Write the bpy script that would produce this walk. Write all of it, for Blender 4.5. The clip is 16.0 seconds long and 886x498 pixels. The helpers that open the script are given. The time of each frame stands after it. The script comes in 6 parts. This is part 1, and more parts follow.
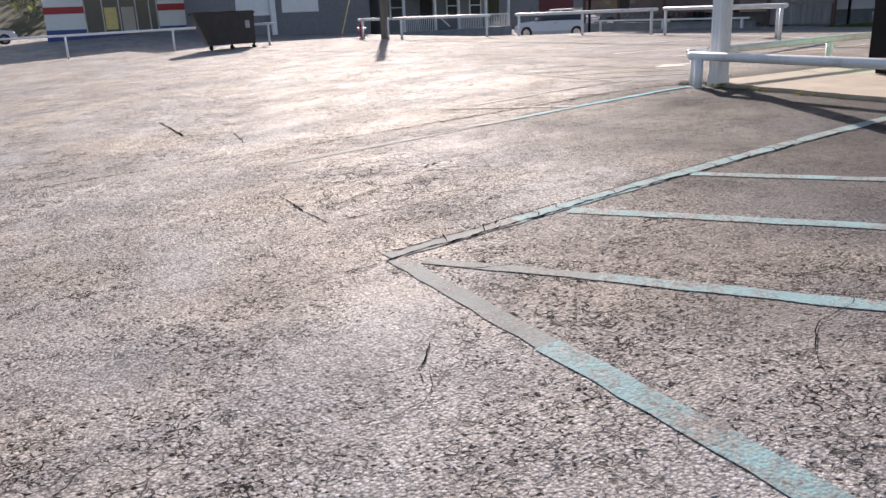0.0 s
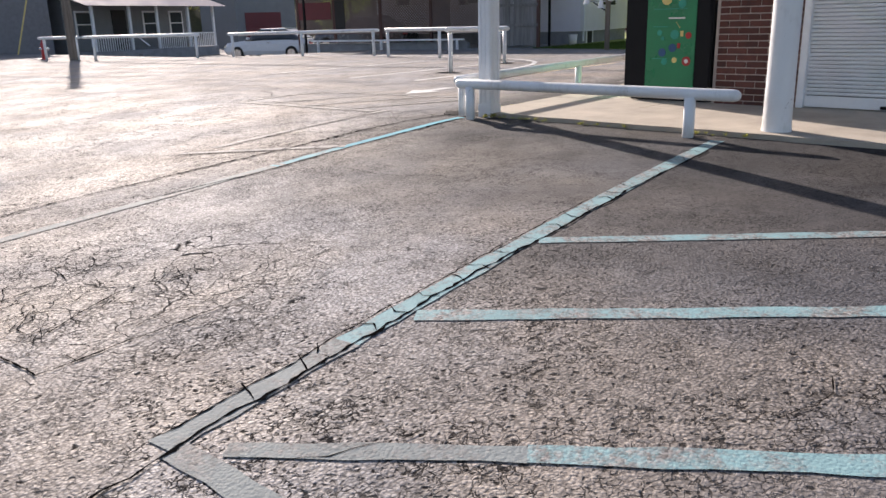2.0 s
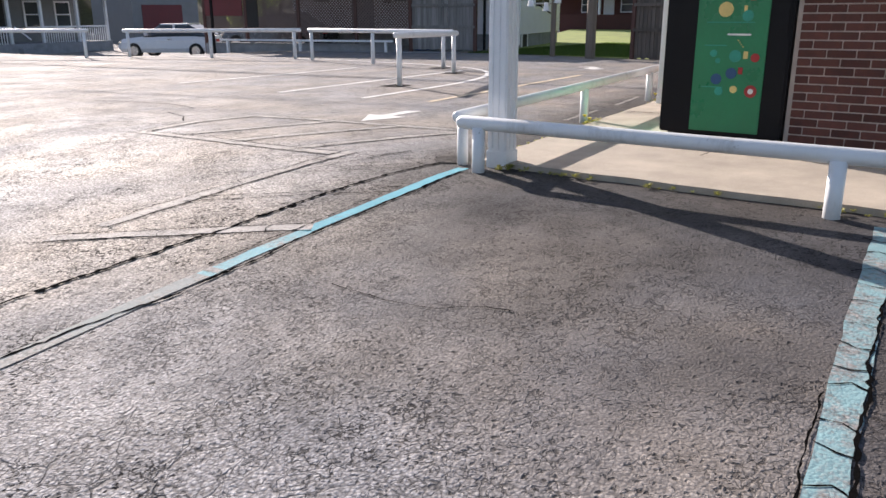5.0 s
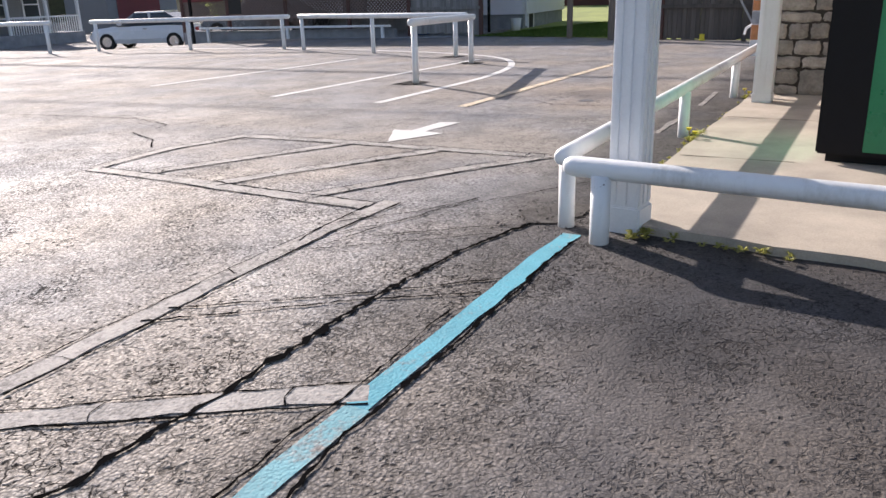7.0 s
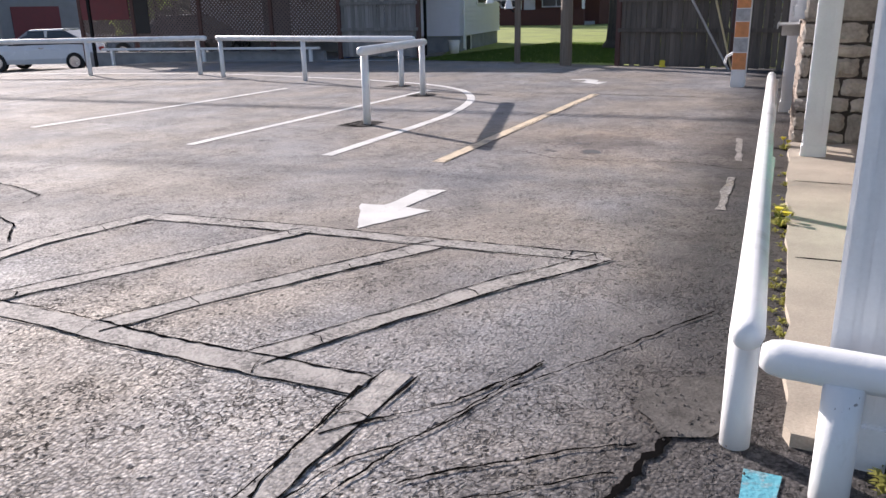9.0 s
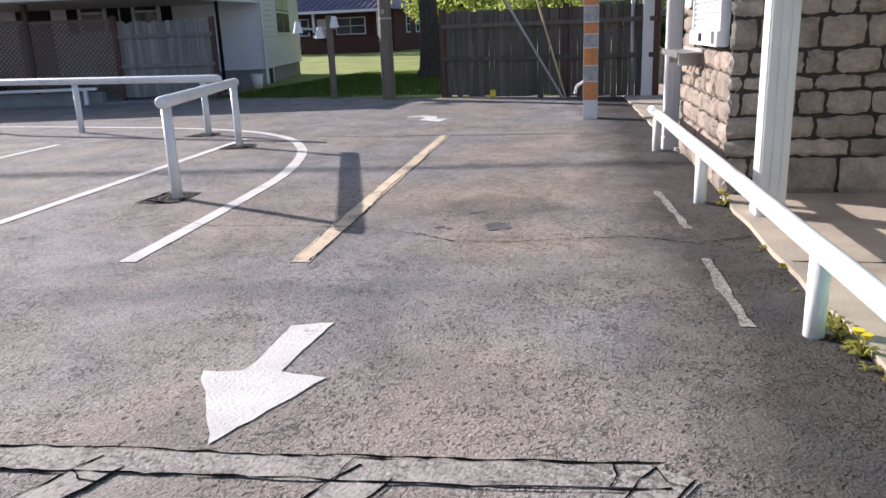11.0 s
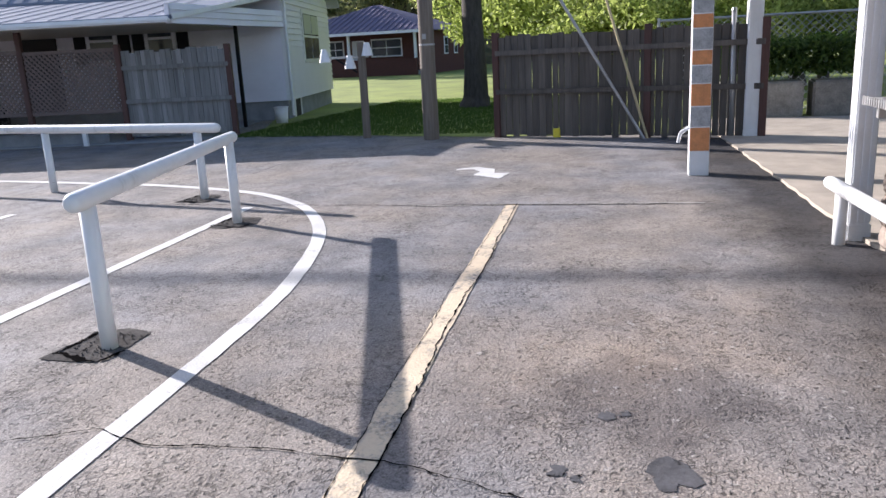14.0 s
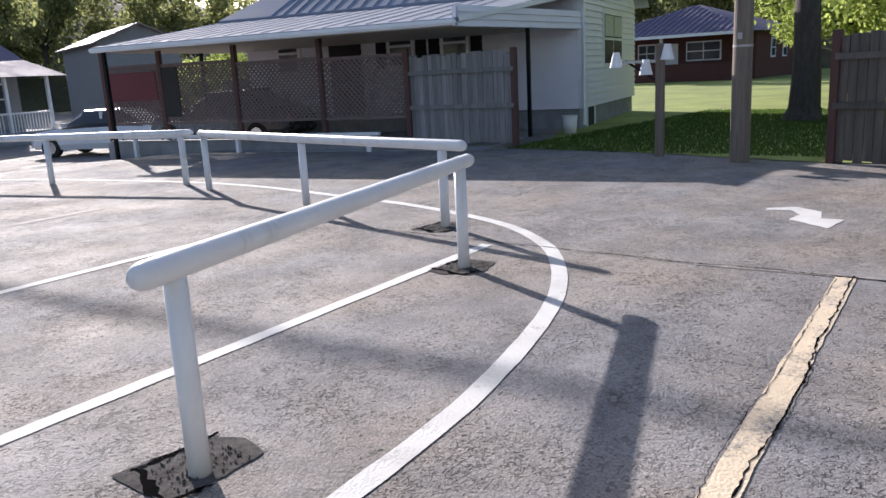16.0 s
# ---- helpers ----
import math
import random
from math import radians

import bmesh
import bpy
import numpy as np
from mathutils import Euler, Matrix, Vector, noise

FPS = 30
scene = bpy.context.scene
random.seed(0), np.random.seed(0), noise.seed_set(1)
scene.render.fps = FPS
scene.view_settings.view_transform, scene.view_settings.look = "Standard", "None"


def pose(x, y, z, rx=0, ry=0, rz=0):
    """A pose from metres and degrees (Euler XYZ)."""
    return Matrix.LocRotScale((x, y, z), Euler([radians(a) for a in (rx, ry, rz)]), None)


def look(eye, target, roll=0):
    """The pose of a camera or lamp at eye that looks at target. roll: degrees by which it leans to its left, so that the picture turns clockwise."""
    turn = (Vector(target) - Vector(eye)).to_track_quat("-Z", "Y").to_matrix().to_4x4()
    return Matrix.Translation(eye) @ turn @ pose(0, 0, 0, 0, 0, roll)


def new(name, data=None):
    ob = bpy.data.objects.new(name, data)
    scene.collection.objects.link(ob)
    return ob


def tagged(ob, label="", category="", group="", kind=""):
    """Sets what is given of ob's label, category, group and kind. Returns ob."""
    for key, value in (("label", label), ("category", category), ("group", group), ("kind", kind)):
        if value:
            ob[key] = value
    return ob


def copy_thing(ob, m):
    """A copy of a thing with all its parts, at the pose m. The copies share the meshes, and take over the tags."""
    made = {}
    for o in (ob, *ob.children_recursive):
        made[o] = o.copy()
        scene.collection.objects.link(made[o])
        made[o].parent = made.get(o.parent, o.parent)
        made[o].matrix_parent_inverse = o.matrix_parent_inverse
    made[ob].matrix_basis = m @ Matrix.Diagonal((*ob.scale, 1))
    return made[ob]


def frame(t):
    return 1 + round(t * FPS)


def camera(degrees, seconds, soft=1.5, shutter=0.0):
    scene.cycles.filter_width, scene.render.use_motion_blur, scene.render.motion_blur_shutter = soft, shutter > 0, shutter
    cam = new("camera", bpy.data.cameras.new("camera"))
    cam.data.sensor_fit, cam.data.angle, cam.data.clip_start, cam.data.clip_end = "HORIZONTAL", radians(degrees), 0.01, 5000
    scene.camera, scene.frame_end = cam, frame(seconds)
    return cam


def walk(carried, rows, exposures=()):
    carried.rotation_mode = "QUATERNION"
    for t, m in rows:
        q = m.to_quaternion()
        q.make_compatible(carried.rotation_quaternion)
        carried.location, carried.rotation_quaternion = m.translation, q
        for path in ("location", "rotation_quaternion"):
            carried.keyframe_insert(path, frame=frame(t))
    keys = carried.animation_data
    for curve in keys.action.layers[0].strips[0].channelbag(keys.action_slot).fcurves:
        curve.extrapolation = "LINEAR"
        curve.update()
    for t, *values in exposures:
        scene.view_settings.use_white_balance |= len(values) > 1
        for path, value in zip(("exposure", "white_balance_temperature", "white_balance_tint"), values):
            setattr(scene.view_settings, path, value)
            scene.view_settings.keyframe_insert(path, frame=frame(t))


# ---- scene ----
cam = camera(59.4, 16.0)
PATH = [
    (0, (0.965, -0.062, 0.93), (1.783, 1.667, 0.344), -2.3),
    (0.5, (1.034, 0.305, 0.93), (2.031, 1.933, 0.335), -2.1),
    (1, (1.183, 0.682, 0.951), (2.333, 2.208, 0.359), -1.9),
    (1.5, (1.235, 1.109, 0.965), (2.518, 2.53, 0.386), -1.7),
    (2, (1.42, 1.435, 0.963), (2.811, 2.757, 0.398), -1.5),
    (2.5, (1.654, 1.756, 0.99), (3.122, 2.994, 0.43), -1.0),
    (3, (1.795, 2.158, 1.035), (3.304, 3.343, 0.471), -0.7),
    (3.5, (2.033, 2.472, 1.026), (3.561, 3.629, 0.454), -0.1),
    (4, (2.291, 2.822, 1.055), (3.825, 3.968, 0.476), 0.3),
    (4.5, (2.523, 3.249, 1.087), (4.057, 4.394, 0.51), 0.1),
    (4.7, (2.621, 3.392, 1.081), (4.158, 4.536, 0.506), -0.0),
    (6.8, (4.057, 5.103, 1.118), (5.598, 6.22, 0.501), -1.9),
    (7, (4.166, 5.283, 1.129), (5.708, 6.393, 0.505), -1.7),
    (7.5, (4.48, 5.651, 1.129), (6.031, 6.744, 0.498), -1.7),
    (8, (4.788, 6.018, 1.174), (6.362, 7.083, 0.55), -1.5),
    (8.5, (5.134, 6.426, 1.187), (6.745, 7.443, 0.58), -1.3),
    (9, (5.51, 6.733, 1.188), (7.17, 7.681, 0.6), -1.1),
    (9.5, (5.858, 7.119, 1.183), (7.58, 7.967, 0.619), -1.0),
    (10, (6.246, 7.424, 1.199), (8.027, 8.151, 0.651), -1.3),
    (10.2, (6.413, 7.535, 1.199), (8.214, 8.212, 0.653), -1.6),
    (12.3, (8.047, 8.493, 1.373), (9.95, 8.834, 0.86), -2.0),
    (12.5, (8.211, 8.534, 1.383), (10.116, 8.874, 0.877), -2.0),
    (13, (8.636, 8.598, 1.383), (10.539, 8.97, 0.893), -2.1),
    (13.5, (9.066, 8.776, 1.372), (10.954, 9.225, 0.888), -2.4),
    (14, (9.482, 8.884, 1.393), (11.33, 9.471, 0.901), -2.9),
    (14.5, (9.894, 8.946, 1.398), (11.672, 9.716, 0.902), -3.3),
    (15, (10.339, 9.119, 1.386), (12.03, 10.073, 0.904), -3.5),
    (15.5, (10.77, 9.198, 1.371), (12.365, 10.312, 0.909), -3.4),
    (16, (11.157, 9.313, 1.382), (12.654, 10.562, 0.938), -3.0),
]
EXPOSURES = [(0.0, 0.78, 6750, 19), (3.5, 0.92, 6600, 18), (7.0, 0.98, 6500, 18), (9.5, 0.88, 6350, 19), (12.5, 0.95, 6250, 17), (14.5, 1.08, 6050, 17), (16.0, 0.88, 6200, 17)]
walk(cam, [(t, look(eye, target, roll)) for t, eye, target, roll in PATH], EXPOSURES)

# ---- world, sun ----
SUN_AZ = (0.38, 0.925)          # horizontal direction towards the sun
SUN_EL = radians(22.3)
world = bpy.data.worlds.new("sky")
scene.world = world
world.use_nodes = True
wn = world.node_tree.nodes
sky = wn.new("ShaderNodeTexSky")
sky.sky_type = "NISHITA"
sky.sun_disc = False
sky.sun_elevation = SUN_EL
sky.sun_rotation = math.atan2(SUN_AZ[0], SUN_AZ[1])
sky.air_density, sky.dust_density = 1.0, 1.2
wn["Background"].inputs[1].default_value = 0.098
world.node_tree.links.new(sky.outputs[0], wn["Background"].inputs[0])
sun = new("sun", bpy.data.lights.new("sun", "SUN"))
sun.data.energy, sun.data.angle, sun.data.color = 4.7, radians(0.55), (1.0, 0.93, 0.83)
sun.matrix_world = look((0, 0, 0), (-SUN_AZ[0] * math.cos(SUN_EL), -SUN_AZ[1] * math.cos(SUN_EL), -math.sin(SUN_EL)))


# ---- materials ----
def mat(name):
    m = bpy.data.materials.new(name)
    m.use_nodes = True
    nt = m.node_tree
    return m, nt.nodes, nt.links, nt.nodes["Principled BSDF"]


def ramp(nodes, links, value, stops):
    r = nodes.new("ShaderNodeValToRGB")
    els = r.color_ramp.elements
    while len(els) < len(stops):
        els.new(0.5)
    for e, (p, c) in zip(els, stops):
        e.position = p
        e.color = (*c, 1) if len(c) == 3 else c
    links.new(value, r.inputs[0])
    return r.outputs[0]


def noise_tex(nodes, links, coord, scale, detail=4, rough=0.55, stretch=None):
    n = nodes.new("ShaderNodeTexNoise")
    n.inputs["Scale"].default_value = scale
    n.inputs["Detail"].default_value = detail
    n.inputs["Roughness"].default_value = rough
    if stretch:
        mp = nodes.new("ShaderNodeMapping")
        mp.inputs["Scale"].default_value = stretch
        links.new(coord, mp.inputs[0])
        coord = mp.outputs[0]
    links.new(coord, n.inputs["Vector"])
    return n.outputs["Fac"]


def mix(nodes, links, fac, a, b, mode="MIX"):
    m = nodes.new("ShaderNodeMix")
    m.data_type, m.blend_type = "RGBA", mode
    for key, value in ((0, fac), (6, a), (7, b)):
        if hasattr(value, "is_linked"):
            links.new(value, m.inputs[key])
        elif key == 0:
            m.inputs[0].default_value = value
        else:
            m.inputs[key].default_value = (*value, 1)
    return m.outputs[2]


def calc(nodes, links, op, a, b=0.0):
    m = nodes.new("ShaderNodeMath")
    m.operation = op
    for i, v in enumerate((a, b)):
        if hasattr(v, "is_linked"):
            links.new(v, m.inputs[i])
        else:
            m.inputs[i].default_value = v
    return m.outputs[0]


def place_coord(nodes):
    return nodes.new("ShaderNodeNewGeometry").outputs["Position"]


def bump(nodes, links, height, strength, distance, bsdf):
    b = nodes.new("ShaderNodeBump")
    b.inputs["Strength"].default_value = strength
    b.inputs["Distance"].default_value = distance
    links.new(height, b.inputs["Height"])
    links.new(b.outputs[0], bsdf.inputs["Normal"])


def plain(name, colour, rough=0.5, metal=0.0, vary=0.15, scale=6.0, grain=60.0, relief=0.15, stretch=None, rnd=0.0, spec=0.5):
    """A painted or natural surface with stains at one scale and grain at another."""
    m, n, l, b = mat(name)
    c = place_coord(n)
    big = noise_tex(n, l, c, scale, 5, 0.6, stretch)
    fine = noise_tex(n, l, c, grain, 3, 0.6, stretch)
    dark = tuple(x * (1 - vary * 1.6) for x in colour)
    lite = tuple(min(1, x * (1 + vary)) for x in colour)
    col = ramp(n, l, big, [(0.3, dark), (0.7, lite)])
    col = mix(n, l, 0.35, col, ramp(n, l, fine, [(0.3, dark), (0.7, lite)]))
    if rnd:
        info = n.new("ShaderNodeObjectInfo").outputs["Random"]
        col = mix(n, l, 1.0, col, ramp(n, l, info, [(0.0, (1 - rnd,) * 3), (1.0, (1.0,) * 3)]), "MULTIPLY")
    l.new(col, b.inputs["Base Color"])
    b.inputs["Metallic"].default_value = metal
    b.inputs["Specular IOR Level"].default_value = spec
    l.new(ramp(n, l, big, [(0.25, (max(0.02, rough - 0.12),) * 3), (0.75, (min(1, rough + 0.12),) * 3)]), b.inputs["Roughness"])
    if relief:
        bump(n, l, fine, relief, 0.004, b)
    return m


def asphalt():
    """Old open-grained asphalt: pale stones in dark binder, pits, worn patches, fine alligator cracks."""
    m, n, l, b = mat("asphalt")
    c = place_coord(n)
    vor = n.new("ShaderNodeTexVoronoi")
    vor.inputs["Scale"].default_value = 74
    vor.inputs["Randomness"].default_value = 1.0
    l.new(c, vor.inputs["Vector"])
    # pale coarse stones, their colour also lifted for sun sheen in the foreground
    stones = ramp(n, l, vor.outputs["Color"], [(0.2, (0.27, 0.253, 0.242)), (0.55, (0.42, 0.392, 0.37)), (0.95, (0.63, 0.59, 0.555))])
    gaps = ramp(n, l, vor.outputs["Distance"], [(0.38, (1, 1, 1)), (0.75, (0.42, 0.41, 0.4))])
    col = mix(n, l, 1.0, stones, gaps, "MULTIPLY")
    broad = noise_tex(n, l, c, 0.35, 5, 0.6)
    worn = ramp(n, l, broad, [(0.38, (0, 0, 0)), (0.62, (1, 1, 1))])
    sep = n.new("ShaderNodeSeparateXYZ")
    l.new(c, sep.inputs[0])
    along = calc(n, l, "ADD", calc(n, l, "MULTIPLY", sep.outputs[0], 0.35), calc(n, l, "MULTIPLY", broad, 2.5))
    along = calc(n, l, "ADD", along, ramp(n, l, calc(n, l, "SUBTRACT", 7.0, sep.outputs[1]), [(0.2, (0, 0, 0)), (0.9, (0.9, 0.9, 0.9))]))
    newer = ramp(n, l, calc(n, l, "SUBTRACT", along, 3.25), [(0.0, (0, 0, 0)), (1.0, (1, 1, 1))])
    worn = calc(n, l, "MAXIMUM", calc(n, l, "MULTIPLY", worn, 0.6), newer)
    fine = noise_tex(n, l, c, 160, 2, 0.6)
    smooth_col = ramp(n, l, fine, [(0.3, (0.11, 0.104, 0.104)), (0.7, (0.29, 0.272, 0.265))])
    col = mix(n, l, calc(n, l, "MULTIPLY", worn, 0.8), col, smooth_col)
    patches = ramp(n, l, noise_tex(n, l, c, 1.6, 6, 0.65), [(0.3, (0.78, 0.78, 0.79)), (0.7, (1.4, 1.38, 1.34))])
    col = mix(n, l, 1.0, col, patches, "MULTIPLY")
    hue = ramp(n, l, noise_tex(n, l, c, 0.6, 4, 0.6), [(0.38, (0.9, 0.95, 1.03)), (0.62, (1.08, 1.03, 0.96))])
    col = mix(n, l, 1.0, col, hue, "MULTIPLY")
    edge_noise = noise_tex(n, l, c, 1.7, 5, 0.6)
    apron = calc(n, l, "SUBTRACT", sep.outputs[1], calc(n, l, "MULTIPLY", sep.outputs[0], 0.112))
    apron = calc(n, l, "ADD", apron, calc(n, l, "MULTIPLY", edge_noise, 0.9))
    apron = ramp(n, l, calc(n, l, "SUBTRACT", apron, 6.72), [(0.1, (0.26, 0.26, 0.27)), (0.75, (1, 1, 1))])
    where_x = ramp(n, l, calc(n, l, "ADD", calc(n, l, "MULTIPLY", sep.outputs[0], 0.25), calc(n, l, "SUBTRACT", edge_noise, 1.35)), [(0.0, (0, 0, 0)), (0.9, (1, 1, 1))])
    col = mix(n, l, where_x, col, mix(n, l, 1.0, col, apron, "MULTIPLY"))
    # base colour dimmed in stalls and below the upper joint for weaker sun sheen
    slab = calc(n, l, "SUBTRACT", sep.outputs[1], calc(n, l, "MULTIPLY", sep.outputs[0], 0.104))
    stall_dimming = ramp(n, l, calc(n, l, "SUBTRACT", slab, 3.0), [(0.3, (1, 1, 1)), (0.34, (0, 0, 0))])
    stall_dimming = calc(n, l, "MULTIPLY", stall_dimming, ramp(n, l, calc(n, l, "MULTIPLY", calc(n, l, "SUBTRACT", sep.outputs[0], 2.2), 0.4), [(0.1, (0, 0, 0)), (0.9, (1, 1, 1))]))
    col = mix(n, l, stall_dimming, col, mix(n, l, 1.0, col, (0.54, 0.54, 0.56), "MULTIPLY"))
    col = mix(n, l, 1.0, col, ramp(n, l, calc(n, l, "SUBTRACT", slab, 5.9), [(0.25, (0.9, 0.9, 0.91)), (0.3, (1, 1, 1))]), "MULTIPLY")
    spot = n.new("ShaderNodeVectorMath")
    spot.operation = "DISTANCE"
    l.new(c, spot.inputs[0])
    spot.inputs[1].default_value = (12.5, 8.98, 0.0)
    near = calc(n, l, "ADD", spot.outputs["Value"], calc(n, l, "MULTIPLY", noise_tex(n, l, c, 5, 6, 0.7), 1.0))
    col = mix(n, l, 1.0, col, ramp(n, l, calc(n, l, "MULTIPLY", near, 0.85), [(0.7, (0.6, 0.59, 0.6)), (0.9, (1, 1, 1))]), "MULTIPLY")
    # tan dust and pale scuffs where cars stop
    stop = n.new("ShaderNodeVectorMath")
    stop.operation = "DISTANCE"
    l.new(c, stop.inputs[0])
    stop.inputs[1].default_value = (12.6, 8.9, 0.0)
    reach = calc(n, l, "ADD", stop.outputs["Value"], calc(n, l, "MULTIPLY", noise_tex(n, l, c, 1.4, 5, 0.65), 1.6))
    dust = ramp(n, l, calc(n, l, "MULTIPLY", reach, 0.4), [(0.55, (1.1, 1.02, 0.93)), (0.95, (1.0, 1.0, 1.0))])
    col = mix(n, l, 1.0, col, dust, "MULTIPLY")
    scuff = ramp(n, l, noise_tex(n, l, c, 13, 6, 0.75), [(0.59, (0, 0, 0)), (0.66, (1, 1, 1))])
    scuff = calc(n, l, "MULTIPLY", scuff, ramp(n, l, calc(n, l, "MULTIPLY", reach, 0.4), [(0.62, (0.6, 0.6, 0.6)), (0.8, (0, 0, 0))]))
    col = mix(n, l, scuff, col, (0.5, 0.48, 0.46))
    # pits, in clusters
    wobble = n.new("ShaderNodeTexNoise")
    wobble.inputs["Scale"].default_value = 45
    l.new(c, wobble.inputs["Vector"])
    shift = n.new("ShaderNodeVectorMath")
    shift.operation = "MULTIPLY_ADD"
    l.new(wobble.outputs["Color"], shift.inputs[0])
    shift.inputs[1].default_value = (0.035, 0.035, 0.0)
    l.new(c, shift.inputs[2])
    pits = None
    for scale, size, thin, lo in ((19, 0.18, 1.2, 0.38), (38, 0.24, 2.6, 0.41), (8, 0.06, 1.7, 0.42)):
        pit = n.new("ShaderNodeTexVoronoi")
        pit.inputs["Scale"].default_value = scale
        l.new(shift.outputs[0], pit.inputs["Vector"])
        p = ramp(n, l, pit.outputs["Distance"], [(size * 0.7, (1, 1, 1)), (size * 1.35, (0, 0, 0))])
        p = calc(n, l, "MULTIPLY", p, ramp(n, l, noise_tex(n, l, c, thin, 4, 0.6), [(lo, (0, 0, 0)), (lo + 0.16, (1, 1, 1))]))
        pits = p if pits is None else calc(n, l, "MAXIMUM", pits, p)
    # alligator cracks in some areas
    warp = n.new("ShaderNodeVectorMath")
    warp.operation = "MULTIPLY_ADD"
    wob = n.new("ShaderNodeTexNoise")
    wob.inputs["Scale"].default_value = 9
    l.new(c, wob.inputs["Vector"])
    l.new(wob.outputs["Color"], warp.inputs[0])
    warp.inputs[1].default_value = (0.12, 0.12, 0.0)
    l.new(c, warp.inputs[2])
    cr = n.new("ShaderNodeTexVoronoi")
    cr.feature = "DISTANCE_TO_EDGE"
    cr.inputs["Scale"].default_value = 5.0
    l.new(warp.outputs[0], cr.inputs["Vector"])
    line = ramp(n, l, cr.outputs["Distance"], [(0.005, (1, 1, 1)), (0.018, (0, 0, 0))])
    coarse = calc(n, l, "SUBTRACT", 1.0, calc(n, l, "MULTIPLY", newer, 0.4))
    where = None
    for centre, reach in (((3.0, 5.1, 0), 1.5), ((0.75, 2.0, 0), 0.7)):
        away = n.new("ShaderNodeVectorMath")
        away.operation = "DISTANCE"
        l.new(c, away.inputs[0])
        away.inputs[1].default_value = centre
        zone = calc(n, l, "ADD", calc(n, l, "DIVIDE", away.outputs["Value"], reach), calc(n, l, "MULTIPLY", noise_tex(n, l, c, 2.2, 4, 0.6), 0.9))
        zone = ramp(n, l, calc(n, l, "SUBTRACT", zone, 0.6), [(0.35, (1, 1, 1)), (0.8, (0, 0, 0))])
        where = zone if where is None else calc(n, l, "MAXIMUM", where, zone)
    line = calc(n, l, "MULTIPLY", line, where)
    # short jagged splits between the stones
    jag = n.new("ShaderNodeVectorMath")
    jag.operation = "MULTIPLY_ADD"
    jag_noise = n.new("ShaderNodeTexNoise")
    jag_noise.inputs["Scale"].default_value = 26
    jag_noise.inputs["Detail"].default_value = 3
    l.new(c, jag_noise.inputs["Vector"])
    l.new(jag_noise.outputs["Color"], jag.inputs[0])
    jag.inputs[1].default_value = (0.07, 0.07, 0.0)
    l.new(c, jag.inputs[2])
    for scale, wide, patch, lo in ((14, 0.045, 6, 0.5), (26, 0.08, 9, 0.46)):
        cell = n.new("ShaderNodeTexVoronoi")
        cell.feature = "DISTANCE_TO_EDGE"
        cell.inputs["Scale"].default_value = scale
        l.new(jag.outputs[0], cell.inputs["Vector"])
        split = ramp(n, l, cell.outputs["Distance"], [(wide * 0.35, (1, 1, 1)), (wide, (0, 0, 0))])
        split = calc(n, l, "MULTIPLY", split, ramp(n, l, noise_tex(n, l, c, patch, 3, 0.6), [(lo, (0, 0, 0)), (lo + 0.1, (1, 1, 1))]))
        split = calc(n, l, "MULTIPLY", split, ramp(n, l, noise_tex(n, l, c, 1.3, 3, 0.6), [(0.36, (0.15, 0.15, 0.15)), (0.6, (1, 1, 1))]))
        pits = calc(n, l, "MAXIMUM", pits, split)
    dark = calc(n, l, "MAXIMUM", line, calc(n, l, "MULTIPLY", pits, coarse))
    col = mix(n, l, calc(n, l, "MULTIPLY", dark, 0.9), col, (0.012, 0.011, 0.011))
    l.new(col, b.inputs["Base Color"])
    l.new(calc(n, l, "MULTIPLY", calc(n, l, "SUBTRACT", 1.0, dark), 0.26), b.inputs["Specular IOR Level"])
    rough = ramp(n, l, noise_tex(n, l, c, 1.1, 5, 0.6), [(0.3, (0.7, 0.7, 0.7)), (0.7, (0.88, 0.88, 0.88))])
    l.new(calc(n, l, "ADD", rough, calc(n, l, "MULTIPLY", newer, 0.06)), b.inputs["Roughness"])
    rough_h = calc(n, l, "SUBTRACT", calc(n, l, "MULTIPLY", calc(n, l, "MULTIPLY", vor.outputs["Distance"], coarse), -0.65), calc(n, l, "MULTIPLY", dark, 1.8))
    rough_h = calc(n, l, "ADD", rough_h, calc(n, l, "MULTIPLY", fine, 0.25))
    rough_h = calc(n, l, "ADD", rough_h, calc(n, l, "MULTIPLY", noise_tex(n, l, c, 12, 4), 0.7))
    bump(n, l, rough_h, 0.62, 0.009, b)
    return m


